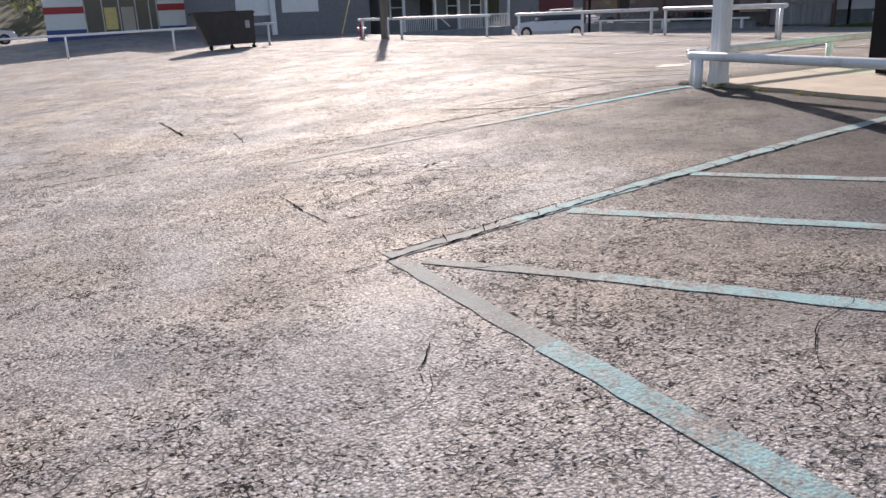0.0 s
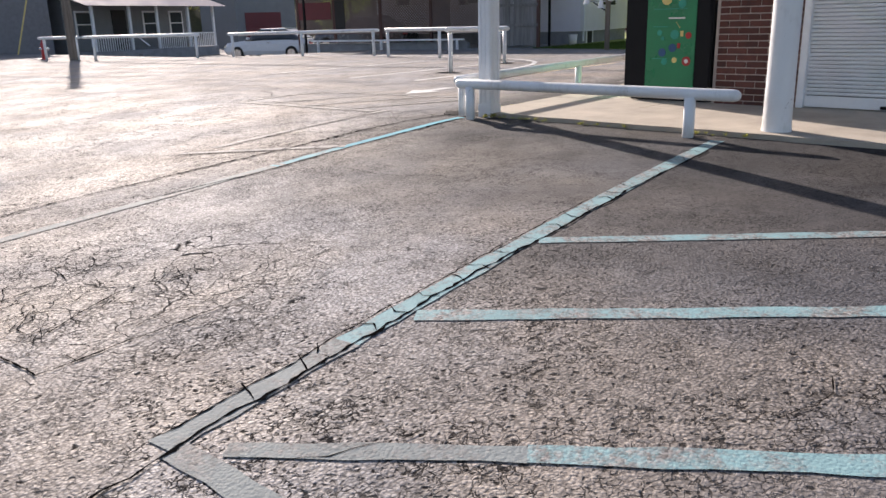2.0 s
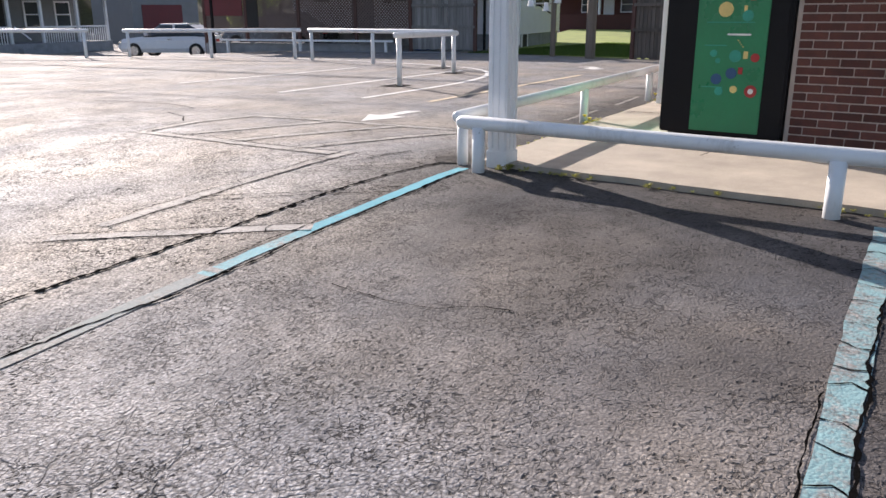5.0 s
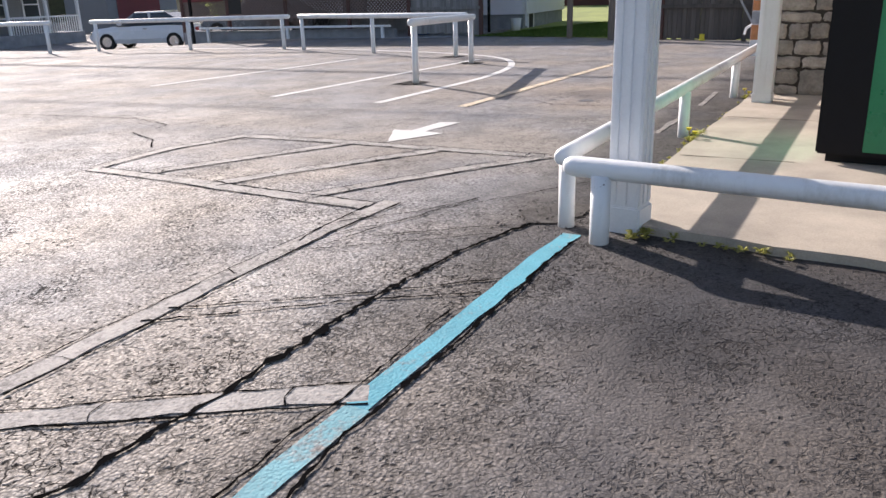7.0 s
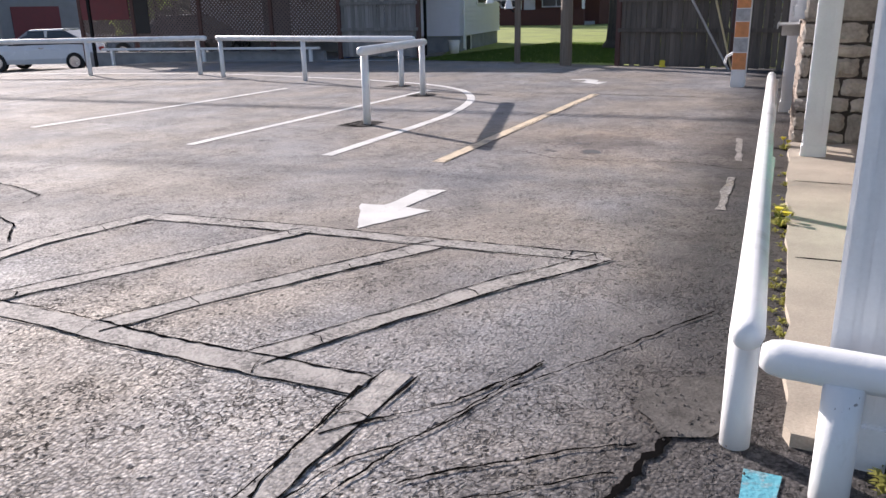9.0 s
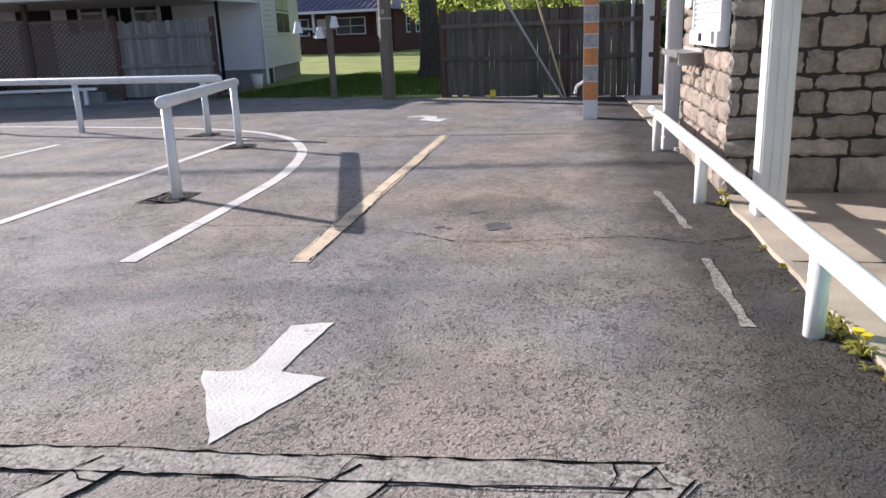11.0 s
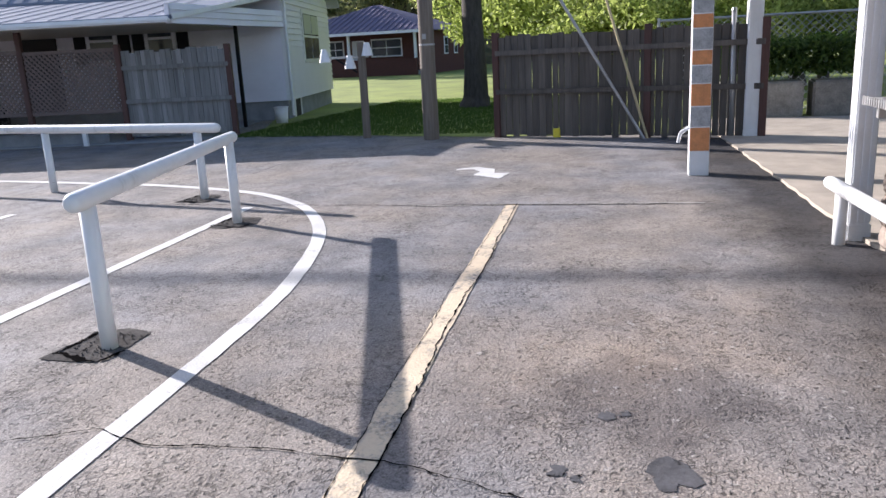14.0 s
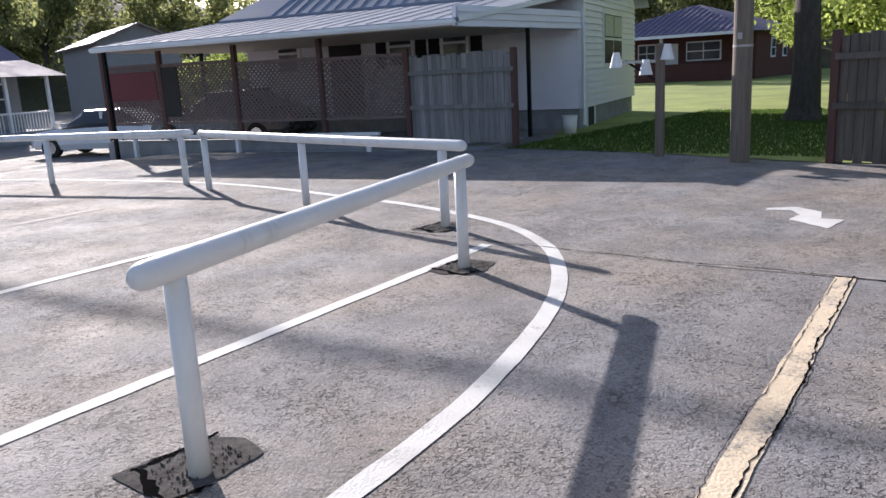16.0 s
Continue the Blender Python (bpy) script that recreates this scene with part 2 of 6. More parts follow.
def line_paint(name, colour, wear, seed):
    """Road paint worn through to the asphalt in specks and streaks."""
    m, n, l, b = mat(name)
    c = place_coord(n)
    vor = n.new("ShaderNodeTexVoronoi")
    vor.inputs["Scale"].default_value = 75
    l.new(c, vor.inputs["Vector"])
    under = ramp(n, l, vor.outputs["Color"], [(0.2, (0.12, 0.113, 0.108)), (0.9, (0.38, 0.355, 0.335))])
    big = noise_tex(n, l, c, 3.6 + seed * 0.1, 6, 0.7)
    small = noise_tex(n, l, c, 45, 4, 0.7)
    worn = calc(n, l, "ADD", calc(n, l, "MULTIPLY", big, 0.9), calc(n, l, "MULTIPLY", small, 0.5))
    k = ramp(n, l, worn, [(wear - 0.07, (1, 1, 1)), (wear + 0.11, (0, 0, 0))])
    shade = ramp(n, l, noise_tex(n, l, c, 3.5, 4), [(0.3, tuple(x * 0.78 for x in colour)), (0.7, colour)])
    l.new(mix(n, l, calc(n, l, "MULTIPLY", k, 0.92), under, shade), b.inputs["Base Color"])
    b.inputs["Roughness"].default_value = 0.8
    b.inputs["Specular IOR Level"].default_value = 0.2
    bump(n, l, calc(n, l, "SUBTRACT", small, vor.outputs["Distance"]), 0.5, 0.004, b)
    return m


def leaf_mat(name, dark, lite):
    m, n, l, b = mat(name)
    geo = n.new("ShaderNodeNewGeometry")
    col = ramp(n, l, geo.outputs["Random Per Island"], [(0.0, dark), (1.0, lite)])
    l.new(col, b.inputs["Base Color"])
    b.inputs["Roughness"].default_value = 0.6
    tr = n.new("ShaderNodeBsdfTranslucent")
    l.new(col, tr.inputs[0])
    mx = n.new("ShaderNodeMixShader")
    mx.inputs[0].default_value = 0.58
    l.new(b.outputs[0], mx.inputs[1])
    l.new(tr.outputs[0], mx.inputs[2])
    l.new(mx.outputs[0], n["Material Output"].inputs[0])
    return m


def white_paint():
    """Thick white enamel on old steel: chips, runs and grime."""
    m, n, l, b = mat("white_enamel")
    c = place_coord(n)
    grime = ramp(n, l, noise_tex(n, l, c, 4, 6, 0.7, (1, 1, 0.4)), [(0.3, (0.52, 0.52, 0.51)), (0.45, (0.71, 0.72, 0.73)), (0.8, (0.78, 0.79, 0.8))])
    chip = ramp(n, l, noise_tex(n, l, c, 16, 5, 0.7), [(0.68, (0, 0, 0)), (0.71, (1, 1, 1))])
    l.new(mix(n, l, chip, grime, (0.22, 0.2, 0.19)), b.inputs["Base Color"])
    l.new(ramp(n, l, noise_tex(n, l, c, 9, 4), [(0.3, (0.32, 0.32, 0.32)), (0.7, (0.55, 0.55, 0.55))]), b.inputs["Roughness"])
    bump(n, l, noise_tex(n, l, c, 30, 4, 0.6), 0.25, 0.006, b)
    return m


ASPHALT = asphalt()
WHITE = white_paint()
TRIM = plain("white_trim", (0.76, 0.77, 0.79), 0.45, vary=0.06, scale=4, grain=70, relief=0.15)
BRICK = plain("brick_red", (0.16, 0.058, 0.045), 0.85, vary=0.3, scale=14, grain=120, relief=0.5, rnd=0.45)
MORTAR = plain("mortar", (0.56, 0.48, 0.43), 0.95, vary=0.2, grain=150, relief=0.5)
STONE = plain("stone_grey", (0.4, 0.37, 0.33), 0.9, vary=0.3, scale=7, grain=38, relief=0.9, rnd=0.4)
STONE_PINK = plain("stone_pink", (0.36, 0.295, 0.25), 0.9, vary=0.25, scale=7, grain=38, relief=0.7, rnd=0.42)
STONE_JOINT = plain("stone_joint", (0.045, 0.04, 0.037), 0.95, vary=0.2, relief=0.5)
CONCRETE = plain("concrete", (0.42, 0.365, 0.3), 0.9, vary=0.22, scale=2.5, grain=110, relief=0.45)
BLOCK = plain("concrete_block", (0.27, 0.28, 0.3), 0.9, vary=0.25, scale=3, grain=80, relief=0.5)
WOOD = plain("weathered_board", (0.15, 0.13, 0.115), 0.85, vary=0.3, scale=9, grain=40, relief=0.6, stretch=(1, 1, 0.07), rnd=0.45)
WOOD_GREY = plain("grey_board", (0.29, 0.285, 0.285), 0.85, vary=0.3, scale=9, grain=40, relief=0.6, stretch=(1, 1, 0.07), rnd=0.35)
MAROON = plain("maroon_door", (0.15, 0.03, 0.035), 0.6)
WOOD_RED = plain("stained_post", (0.1, 0.05, 0.043), 0.8, vary=0.25, stretch=(1, 1, 0.1), relief=0.4)
LATTICE = plain("lattice_brown", (0.17, 0.125, 0.115), 0.8, vary=0.2)
POLE = plain("pole_wood", (0.2, 0.165, 0.135), 0.85, vary=0.35, scale=12, grain=50, relief=0.8, stretch=(1, 1, 0.05))
BARK = plain("bark", (0.07, 0.058, 0.05), 0.95, vary=0.4, scale=10, grain=30, relief=1.0, stretch=(1, 1, 0.25))
SIDING = plain("grey_siding", (0.76, 0.75, 0.81), 0.55, vary=0.07, scale=1.5, relief=0.1)
HOUSE_GREY = plain("house_grey", (0.2, 0.21, 0.22), 0.7, vary=0.12, scale=1.5)
TAN = plain("tan_siding", (0.45, 0.4, 0.33), 0.6, vary=0.08)
GREEN = plain("machine_green", (0.012, 0.2, 0.085), 0.3, vary=0.12, scale=2, relief=0.03)
SIDE_GREEN = plain("machine_side_green", (0.12, 0.5, 0.3), 0.35, vary=0.08, relief=0.03)
BLACK = plain("black_panel", (0.006, 0.006, 0.008), 0.5, vary=0.2, relief=0.05, spec=0.2)
RUST = plain("dumpster_brown", (0.05, 0.038, 0.035), 0.6, vary=0.35, scale=4, relief=0.3)
GRASS = plain("grass", (0.24, 0.29, 0.06), 0.95, vary=0.35, scale=0.5, grain=14, relief=0.9)
SOIL = plain("broken_asphalt", (0.12, 0.113, 0.107), 0.95, vary=0.4, scale=12, grain=90, relief=1.0, spec=0.0)
CRACK = plain("crack_shadow", (0.008, 0.0075, 0.0075), 0.95, vary=0.3, relief=0.6, spec=0.0)
OIL = plain("oil_stain", (0.085, 0.083, 0.09), 0.7, vary=0.4, scale=10, relief=0.4)
ROOF_LIGHT = plain("metal_roof_grey", (0.23, 0.26, 0.33), 0.88, vary=0.1, scale=1.2, relief=0.1, spec=0.1)
ROOF_PURPLE = plain("metal_roof_plum", (0.17, 0.15, 0.21), 0.8, vary=0.12, scale=1, relief=0.1, spec=0.12)
ROOF_TAN = plain("metal_roof_tan", (0.2, 0.165, 0.14), 0.6, vary=0.2, scale=1, relief=0.1, spec=0.3)
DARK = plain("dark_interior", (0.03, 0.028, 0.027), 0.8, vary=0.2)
GLASS = plain("window_glass", (0.05, 0.06, 0.07), 0.06, vary=0.1, relief=0)
ORANGE = plain("orange_band", (0.68, 0.29, 0.12), 0.7, vary=0.2, scale=8, grain=60, relief=0.3)
GREYBAND = plain("grey_band", (0.42, 0.43, 0.45), 0.6, vary=0.3, scale=10, relief=0.4)
CAR_WHITE = plain("car_white", (0.7, 0.71, 0.73), 0.22, vary=0.02, relief=0)
CAR_DARK = plain("car_grey", (0.12, 0.12, 0.13), 0.25, metal=0.4, vary=0.05, relief=0)
RUBBER = plain("tyre_rubber", (0.02, 0.02, 0.02), 0.85)
CHROME = plain("chrome", (0.6, 0.6, 0.62), 0.2, metal=1.0, vary=0.05, relief=0)
RED = plain("red_paint", (0.4, 0.03, 0.03), 0.5, vary=0.15)
BLUE = plain("blue_paint", (0.035, 0.07, 0.25), 0.5, vary=0.15)
YELLOW = plain("yellow_paint", (0.75, 0.62, 0.05), 0.5)
GUARD = plain("pale_guard", (0.56, 0.47, 0.28), 0.6)
STEEL = plain("galvanised", (0.42, 0.42, 0.43), 0.45, metal=0.7, vary=0.15)
PALE = plain("pale_yellow_disc", (0.7, 0.55, 0.2), 0.4, relief=0)
TEAL = plain("teal_shape", (0.02, 0.3, 0.22), 0.35, relief=0)
NAVY = plain("navy_shape", (0.02, 0.08, 0.2), 0.35, relief=0)
PALE_CLOTH = plain("pale_cloth", (0.5, 0.52, 0.42), 0.8, vary=0.12)
PAPER = plain("paper", (0.75, 0.74, 0.72), 0.8, vary=0.04)
LEAF = leaf_mat("leaf", (0.14, 0.19, 0.04), (0.52, 0.6, 0.18))
LEAF_FAR = leaf_mat("leaf_far", (0.15, 0.17, 0.07), (0.4, 0.42, 0.17))
LEAF_HEDGE = leaf_mat("leaf_hedge", (0.025, 0.06, 0.012), (0.1, 0.16, 0.03))
WEED = leaf_mat("weed", (0.07, 0.12, 0.02), (0.42, 0.4, 0.11))
# darker than GRASS: the near lawn's shade is put into the blade colour
BLADE_SHADED = leaf_mat("shaded_grass_blade", (0.06, 0.11, 0.02), (0.1, 0.16, 0.03))
PAINT_W = line_paint("white_line_paint", (0.74, 0.73, 0.71), 0.86, 1)
PAINT_OLD = line_paint("faded_white_line_paint", (0.45, 0.42, 0.39), 0.66, 2)
# blue line paint with sun sheen greyed into it; also faded blue_line_7
PAINT_FADED_SHEEN = line_paint("faded_sheen_line_paint", (0.25, 0.285, 0.285), 0.74, 7)
PAINT_B = line_paint("pale_blue_line_paint", (0.25, 0.43, 0.455), 0.7, 3)
PAINT_B3 = line_paint("dulled_blue_line_paint", (0.18, 0.425, 0.485), 0.74, 4)
PAINT_B2 = line_paint("bright_blue_line_paint", (0.11, 0.42, 0.52), 0.8, 4)
PAINT_OLD_Y = line_paint("rubbed_yellow_line_paint", (0.3, 0.245, 0.165), 0.56, 6)
PAINT_Y = line_paint("faded_yellow_line_paint", (0.8, 0.66, 0.48), 0.76, 5)


# ---- geometry helpers ----
def gz(x, y=0.0):
    """Height of the ground: the lot falls away gently towards the street."""
    a, b = 7.35 - x, -1.5 - x
    f = lambda d: (d + math.sqrt(d * d + 0.5)) / 2
    s = lambda v: max(0.0, min(1.0, v)) ** 2 * (3 - 2 * max(0.0, min(1.0, v)))
    dip = -0.6 * s((y - 23) / 9) * s((x - 14.5) / 4)
    rise = 0.5 * s((y - 38) / 8) * s((14 - x) / 4)
    return -0.058 * (f(a) - f(b)) + dip + rise


def link(name, bm, material, parent=None, label="", smooth=False):
    me = bpy.data.meshes.new(name)
    bmesh.ops.recalc_face_normals(bm, faces=bm.faces[:])
    bm.to_mesh(me)
    bm.free()
    me.materials.append(material)
    if smooth:
        for p in me.polygons:
            p.use_smooth = True
    ob = new(name, me)
    if parent:
        ob.parent = parent
    if label:
        ob["label"] = label
    return ob


def part(name, bm, material, parent, label="", smooth=False):
    return link(name, bm, material, parent, label, smooth)


def empty(name, m, label, category, group="", kind=""):
    e = new(name)
    e.matrix_world = m
    return tagged(e, label, category, group, kind)


def box(bm, x0, x1, y0, y1, z0, z1, bevel=0.0, m=None):
    v = bmesh.ops.create_cube(bm, size=1.0)["verts"]
    bmesh.ops.transform(bm, matrix=Matrix.Translation(((x0 + x1) / 2, (y0 + y1) / 2, (z0 + z1) / 2)) @ Matrix.Diagonal((x1 - x0, y1 - y0, z1 - z0, 1)), verts=v)
    if bevel:
        es = {e for q in v for e in q.link_edges}
        r = bmesh.ops.bevel(bm, geom=list(es), offset=bevel, segments=2, affect="EDGES", clamp_overlap=True)
        v = list({q for f in r["faces"] for q in f.verts} | {q for q in v if q.is_valid})
    if m:
        bmesh.ops.transform(bm, matrix=m, verts=v)
    return bm


def cbox(x0, x1, y0, y1, z0, z1, bevel=0.0):
    return box(bmesh.new(), x0, x1, y0, y1, z0, z1, bevel)


def tube(bm, a, b, r0, r1=None, seg=20, cap=True):
    a, b = Vector(a), Vector(b)
    d = b - a
    v = bmesh.ops.create_cone(bm, cap_ends=cap, segments=seg, radius1=r0, radius2=r0 if r1 is None else r1, depth=d.length)["verts"]
    bmesh.ops.transform(bm, matrix=Matrix.Translation((a + b) / 2) @ d.to_track_quat("Z", "Y").to_matrix().to_4x4(), verts=v)
    return bm


def pipe(a, b, r, seg=24):
    """A pipe with softly rounded ends."""
    bm = bmesh.new()
    a, b = Vector(a), Vector(b)
    d = (b - a).normalized()
    rings = []
    side = d.cross(Vector((0, 0, 1)) if abs(d.z) < 0.9 else Vector((1, 0, 0))).normalized()
    up = side.cross(d)
    for p, k in ((a, 0.6), (a + d * 0.02, 0.88), (a + d * 0.05, 1), (a.lerp(b, 0.33), 1), (a.lerp(b, 0.66), 1), (b - d * 0.05, 1), (b - d * 0.02, 0.88), (b, 0.6)):
        rings.append([bm.verts.new(p + (side * math.cos(2 * math.pi * i / seg) + up * math.sin(2 * math.pi * i / seg)) * r * k) for i in range(seg)])
    for q, w in zip(rings, rings[1:]):
        for i in range(seg):
            bm.faces.new((q[i], q[(i + 1) % seg], w[(i + 1) % seg], w[i]))
    bm.faces.new(rings[0])
    bm.faces.new(rings[-1])
    return bm


def ribbon(pts, width, lift=0.004, jitter=0.0, step=0.12, taper=False, seed=1, drop=gz):
    """A flat strip laid along points on the ground, with a ragged edge."""
    rnd = random.Random(seed)
    bm = bmesh.new()
    dense = []
    for p, q in zip(pts, pts[1:]):
        p, q = Vector(p), Vector(q)
        k = max(1, int((q - p).length / step))
        dense += [p.lerp(q, i / k) for i in range(k)]
    dense.append(Vector(pts[-1]))
    prev, drift = None, 0.0
    for i, p in enumerate(dense):
        d = (dense[min(i + 1, len(dense) - 1)] - dense[max(i - 1, 0)]).normalized()
        s = Vector((-d.y, d.x))
        w = width / 2
        if taper:
            w *= 0.25 + 0.75 * math.sin(math.pi * min(1, max(0, (i + 0.3) / len(dense))))
        if width < 0.045:                     # a crack: it wanders and changes width
            drift = max(-1.6, min(1.6, drift * 0.93 + rnd.uniform(-0.55, 0.55)))
            o = s * (drift * jitter + rnd.uniform(-0.3, 0.3) * jitter)
            w *= rnd.uniform(0.3, 1.5)
        else:
            o = s * 0
        rag = min(0.5, jitter / max(width, 1e-4))
        l = p + s * w * (1 + rnd.uniform(-1, 1) * rag) + o
        r = p - s * w * (1 + rnd.uniform(-1, 1) * rag) + o
        pair = [bm.verts.new((c.x, c.y, drop(c.x, c.y) + lift)) for c in (l, r)]
        if prev:
            bm.faces.new((prev[0], prev[1], pair[1], pair[0]))
        prev = pair
    return bm

# ---- ground ----
def lin(a, b, n):
    return [a + (b - a) * i / n for i in range(n + 1)]


def ground_mesh():
    bm = bmesh.new()
    xs = [-900, -300, -80, -30, -12] + lin(-6, 12, 60) + lin(13, 24, 22) + [27, 30, 36, 45, 80, 300, 900]
    ys = [-900, -300, -60, -20] + lin(-8, 22, 15) + lin(23, 50, 27) + [60, 120, 300, 900]
    grid = [[bm.verts.new((x, y, gz(x, y))) for x in xs] for y in ys]
    for r0, r1 in zip(grid, grid[1:]):
        for i in range(len(xs) - 1):
            bm.faces.new((r0[i], r0[i + 1], r1[i + 1], r1[i]))
    return bm


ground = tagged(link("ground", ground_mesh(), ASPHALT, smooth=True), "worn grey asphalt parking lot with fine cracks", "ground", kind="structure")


def strip(name, pts, width, material, label, category="line", jitter=0.006, lift=0.004, seed=1, step=0.12, taper=False):
    ob = link(name, ribbon(pts, width, lift, jitter, step, taper, seed), material)
    return tagged(ob, label, category, kind="structure")


def sheet(name, pts, material, label, category, lift=0.004, jitter=0.03, seed=1, fine=0.06):
    """A flat shape on the ground with a ragged outline."""
    rnd = random.Random(seed)
    bm = bmesh.new()
    ring = []
    for p, q in zip(pts, pts[1:] + pts[:1]):
        p, q = Vector(p), Vector(q)
        k = max(1, int((q - p).length / fine))
        for i in range(k):
            v = p.lerp(q, i / k) + Vector((rnd.uniform(-jitter, jitter), rnd.uniform(-jitter, jitter)))
            ring.append(bm.verts.new((v.x, v.y, gz(v.x, v.y) + lift)))
    f = bm.faces.new(ring)
    bmesh.ops.triangulate(bm, faces=[f])
    return tagged(link(name, bm, material), label, category, kind="structure")


BL = "worn pale blue parking line on rough asphalt"
strip("blue_line_1", [(3.2, 3.66), (4.2, 3.78), (4.75, 3.85), (6.14, 3.98), (7.42, 4.08)], 0.112, PAINT_B, BL, seed=2, jitter=0.016)
strip("faded_sheen_line_1", [(2.36, 3.56), (3.2, 3.66)], 0.12, PAINT_FADED_SHEEN, "worn pale blue line, greyed in colour for sun sheen", seed=2, jitter=0.02)
strip("blue_line_2", [(2.45, 2.2), (2.47, 2.0), (2.55, 0.6)], 0.12, PAINT_B, BL, seed=3, jitter=0.012)
strip("sheen_line_2", [(2.38, 3.52), (2.45, 2.2)], 0.1, PAINT_FADED_SHEEN, "pale blue line with sun sheen greyed into its colour", seed=3, jitter=0.014)
strip("sheen_line_3", [(2.48, 3.38), (3.02, 2.64)], 0.085, PAINT_FADED_SHEEN, "pale blue line with sun sheen greyed into its colour", seed=4, jitter=0.014)
strip("blue_line_3", [(3.02, 2.64), (3.66, 1.7), (4.3, 0.75)], 0.1, PAINT_B, BL, seed=4, jitter=0.014)
strip("blue_line_4", [(3.54, 3.62), (4.5, 2.29), (5.4, 1.05)], 0.1, PAINT_B, BL, seed=5, jitter=0.014)
strip("blue_line_5", [(4.61, 3.77), (5.38, 2.68), (6.35, 1.35)], 0.09, PAINT_B, BL, seed=6, jitter=0.014)
strip("blue_line_6", [(5.75, 6.775), (6.34, 6.82), (7.5, 6.9)], 0.095, PAINT_B2, "bright blue painted line on cracked asphalt", seed=7, jitter=0.014)
strip("blue_line_8", [(5.0, 6.71), (5.75, 6.775)], 0.095, PAINT_B3, "dulled blue painted line on cracked asphalt", seed=8, jitter=0.016)
strip("blue_line_7", [(2.6, 6.52), (3.9, 6.6), (5.1, 6.72)], 0.1, PAINT_FADED_SHEEN, "line of faded paint on cracked asphalt", seed=8)
WL = "white painted stall line on dark asphalt"
strip("white_line_1", [(10.75, 12.5), (13.3, 12.72), (16.1, 12.97)], 0.1, PAINT_W, WL, seed=9)
strip("white_line_2", [(10.9, 15.15), (13.12, 15.21), (15.6, 15.4)], 0.1, PAINT_W, WL, seed=10)
strip("white_line_3", [(10.5, 18.0), (13.0, 18.1), (15.6, 18.3)], 0.1, PAINT_OLD, WL, seed=11)


def curve_points(pts, n=8):
    """A smooth run through a few points."""
    out = []
    for i in range(len(pts) - 1):
        p = [Vector(pts[max(0, min(len(pts) - 1, i + k))]) for k in (-1, 0, 1, 2)]
        for j in range(n):
            t = j / n
            out.append(0.5 * (2 * p[1] + (p[2] - p[0]) * t + (2 * p[0] - 5 * p[1] + 4 * p[2] - p[3]) * t * t + (3 * p[1] - p[0] - 3 * p[2] + p[3]) * t ** 3))
    return out + [Vector(pts[-1])]


strip("curved_line", curve_points([(10.82, 10.91), (12.74, 11.12), (13.78, 11.29), (15.0, 11.68), (15.9, 12.2), (16.45, 12.72), (16.89, 13.43), (17.25, 14.6), (17.42, 15.8), (17.6, 18.6), (17.0, 21.6), (16.2, 23.9)]), 0.11, PAINT_W, "white painted line curving round the pipe rail", seed=12)
strip("yellow_line_1", [(10.95, 9.87), (13.43, 10.11), (16.38, 10.38)], 0.12, PAINT_Y, "faded yellow line with a crack along it", seed=13, jitter=0.012)
strip("yellow_line_2", [(13.1, 7.88), (11.95, 7.7)], 0.05, PAINT_OLD_Y, "remains of a faded yellow line", seed=14, jitter=0.03)
strip("yellow_line_3", [(11.3, 7.65), (10.3, 7.53)], 0.05, PAINT_OLD_Y, "remains of a faded yellow line", seed=15, jitter=0.03)
strip("white_line_4", [(16.25, 11.3), (16.36, 10.4), (16.52, 8.7)], 0.05, PAINT_OLD, "thin worn white line across the drive", seed=16)
# arrows
sheet("arrow_1", [(9.0, 9.29), (9.5, 9.62), (9.53, 9.46), (9.62, 9.45), (10.01, 9.48), (10.08, 9.3), (9.55, 9.31), (9.53, 9.11)], PAINT_W, "white painted arrow on grey asphalt", "arrow", jitter=0.006)
sheet("arrow_2", [(17.8, 10.83), (18.2, 10.8), (18.2, 10.98), (18.5, 11.05), (18.66, 11.3), (18.5, 11.52), (18.42, 11.5), (18.48, 11.3), (18.3, 11.18), (18.05, 11.2)], PAINT_W, "white curved arrow painted on dark asphalt", "arrow", jitter=0.006)
# old hatched bands left of the stand
HL = "band of faded white paint split by cracks"
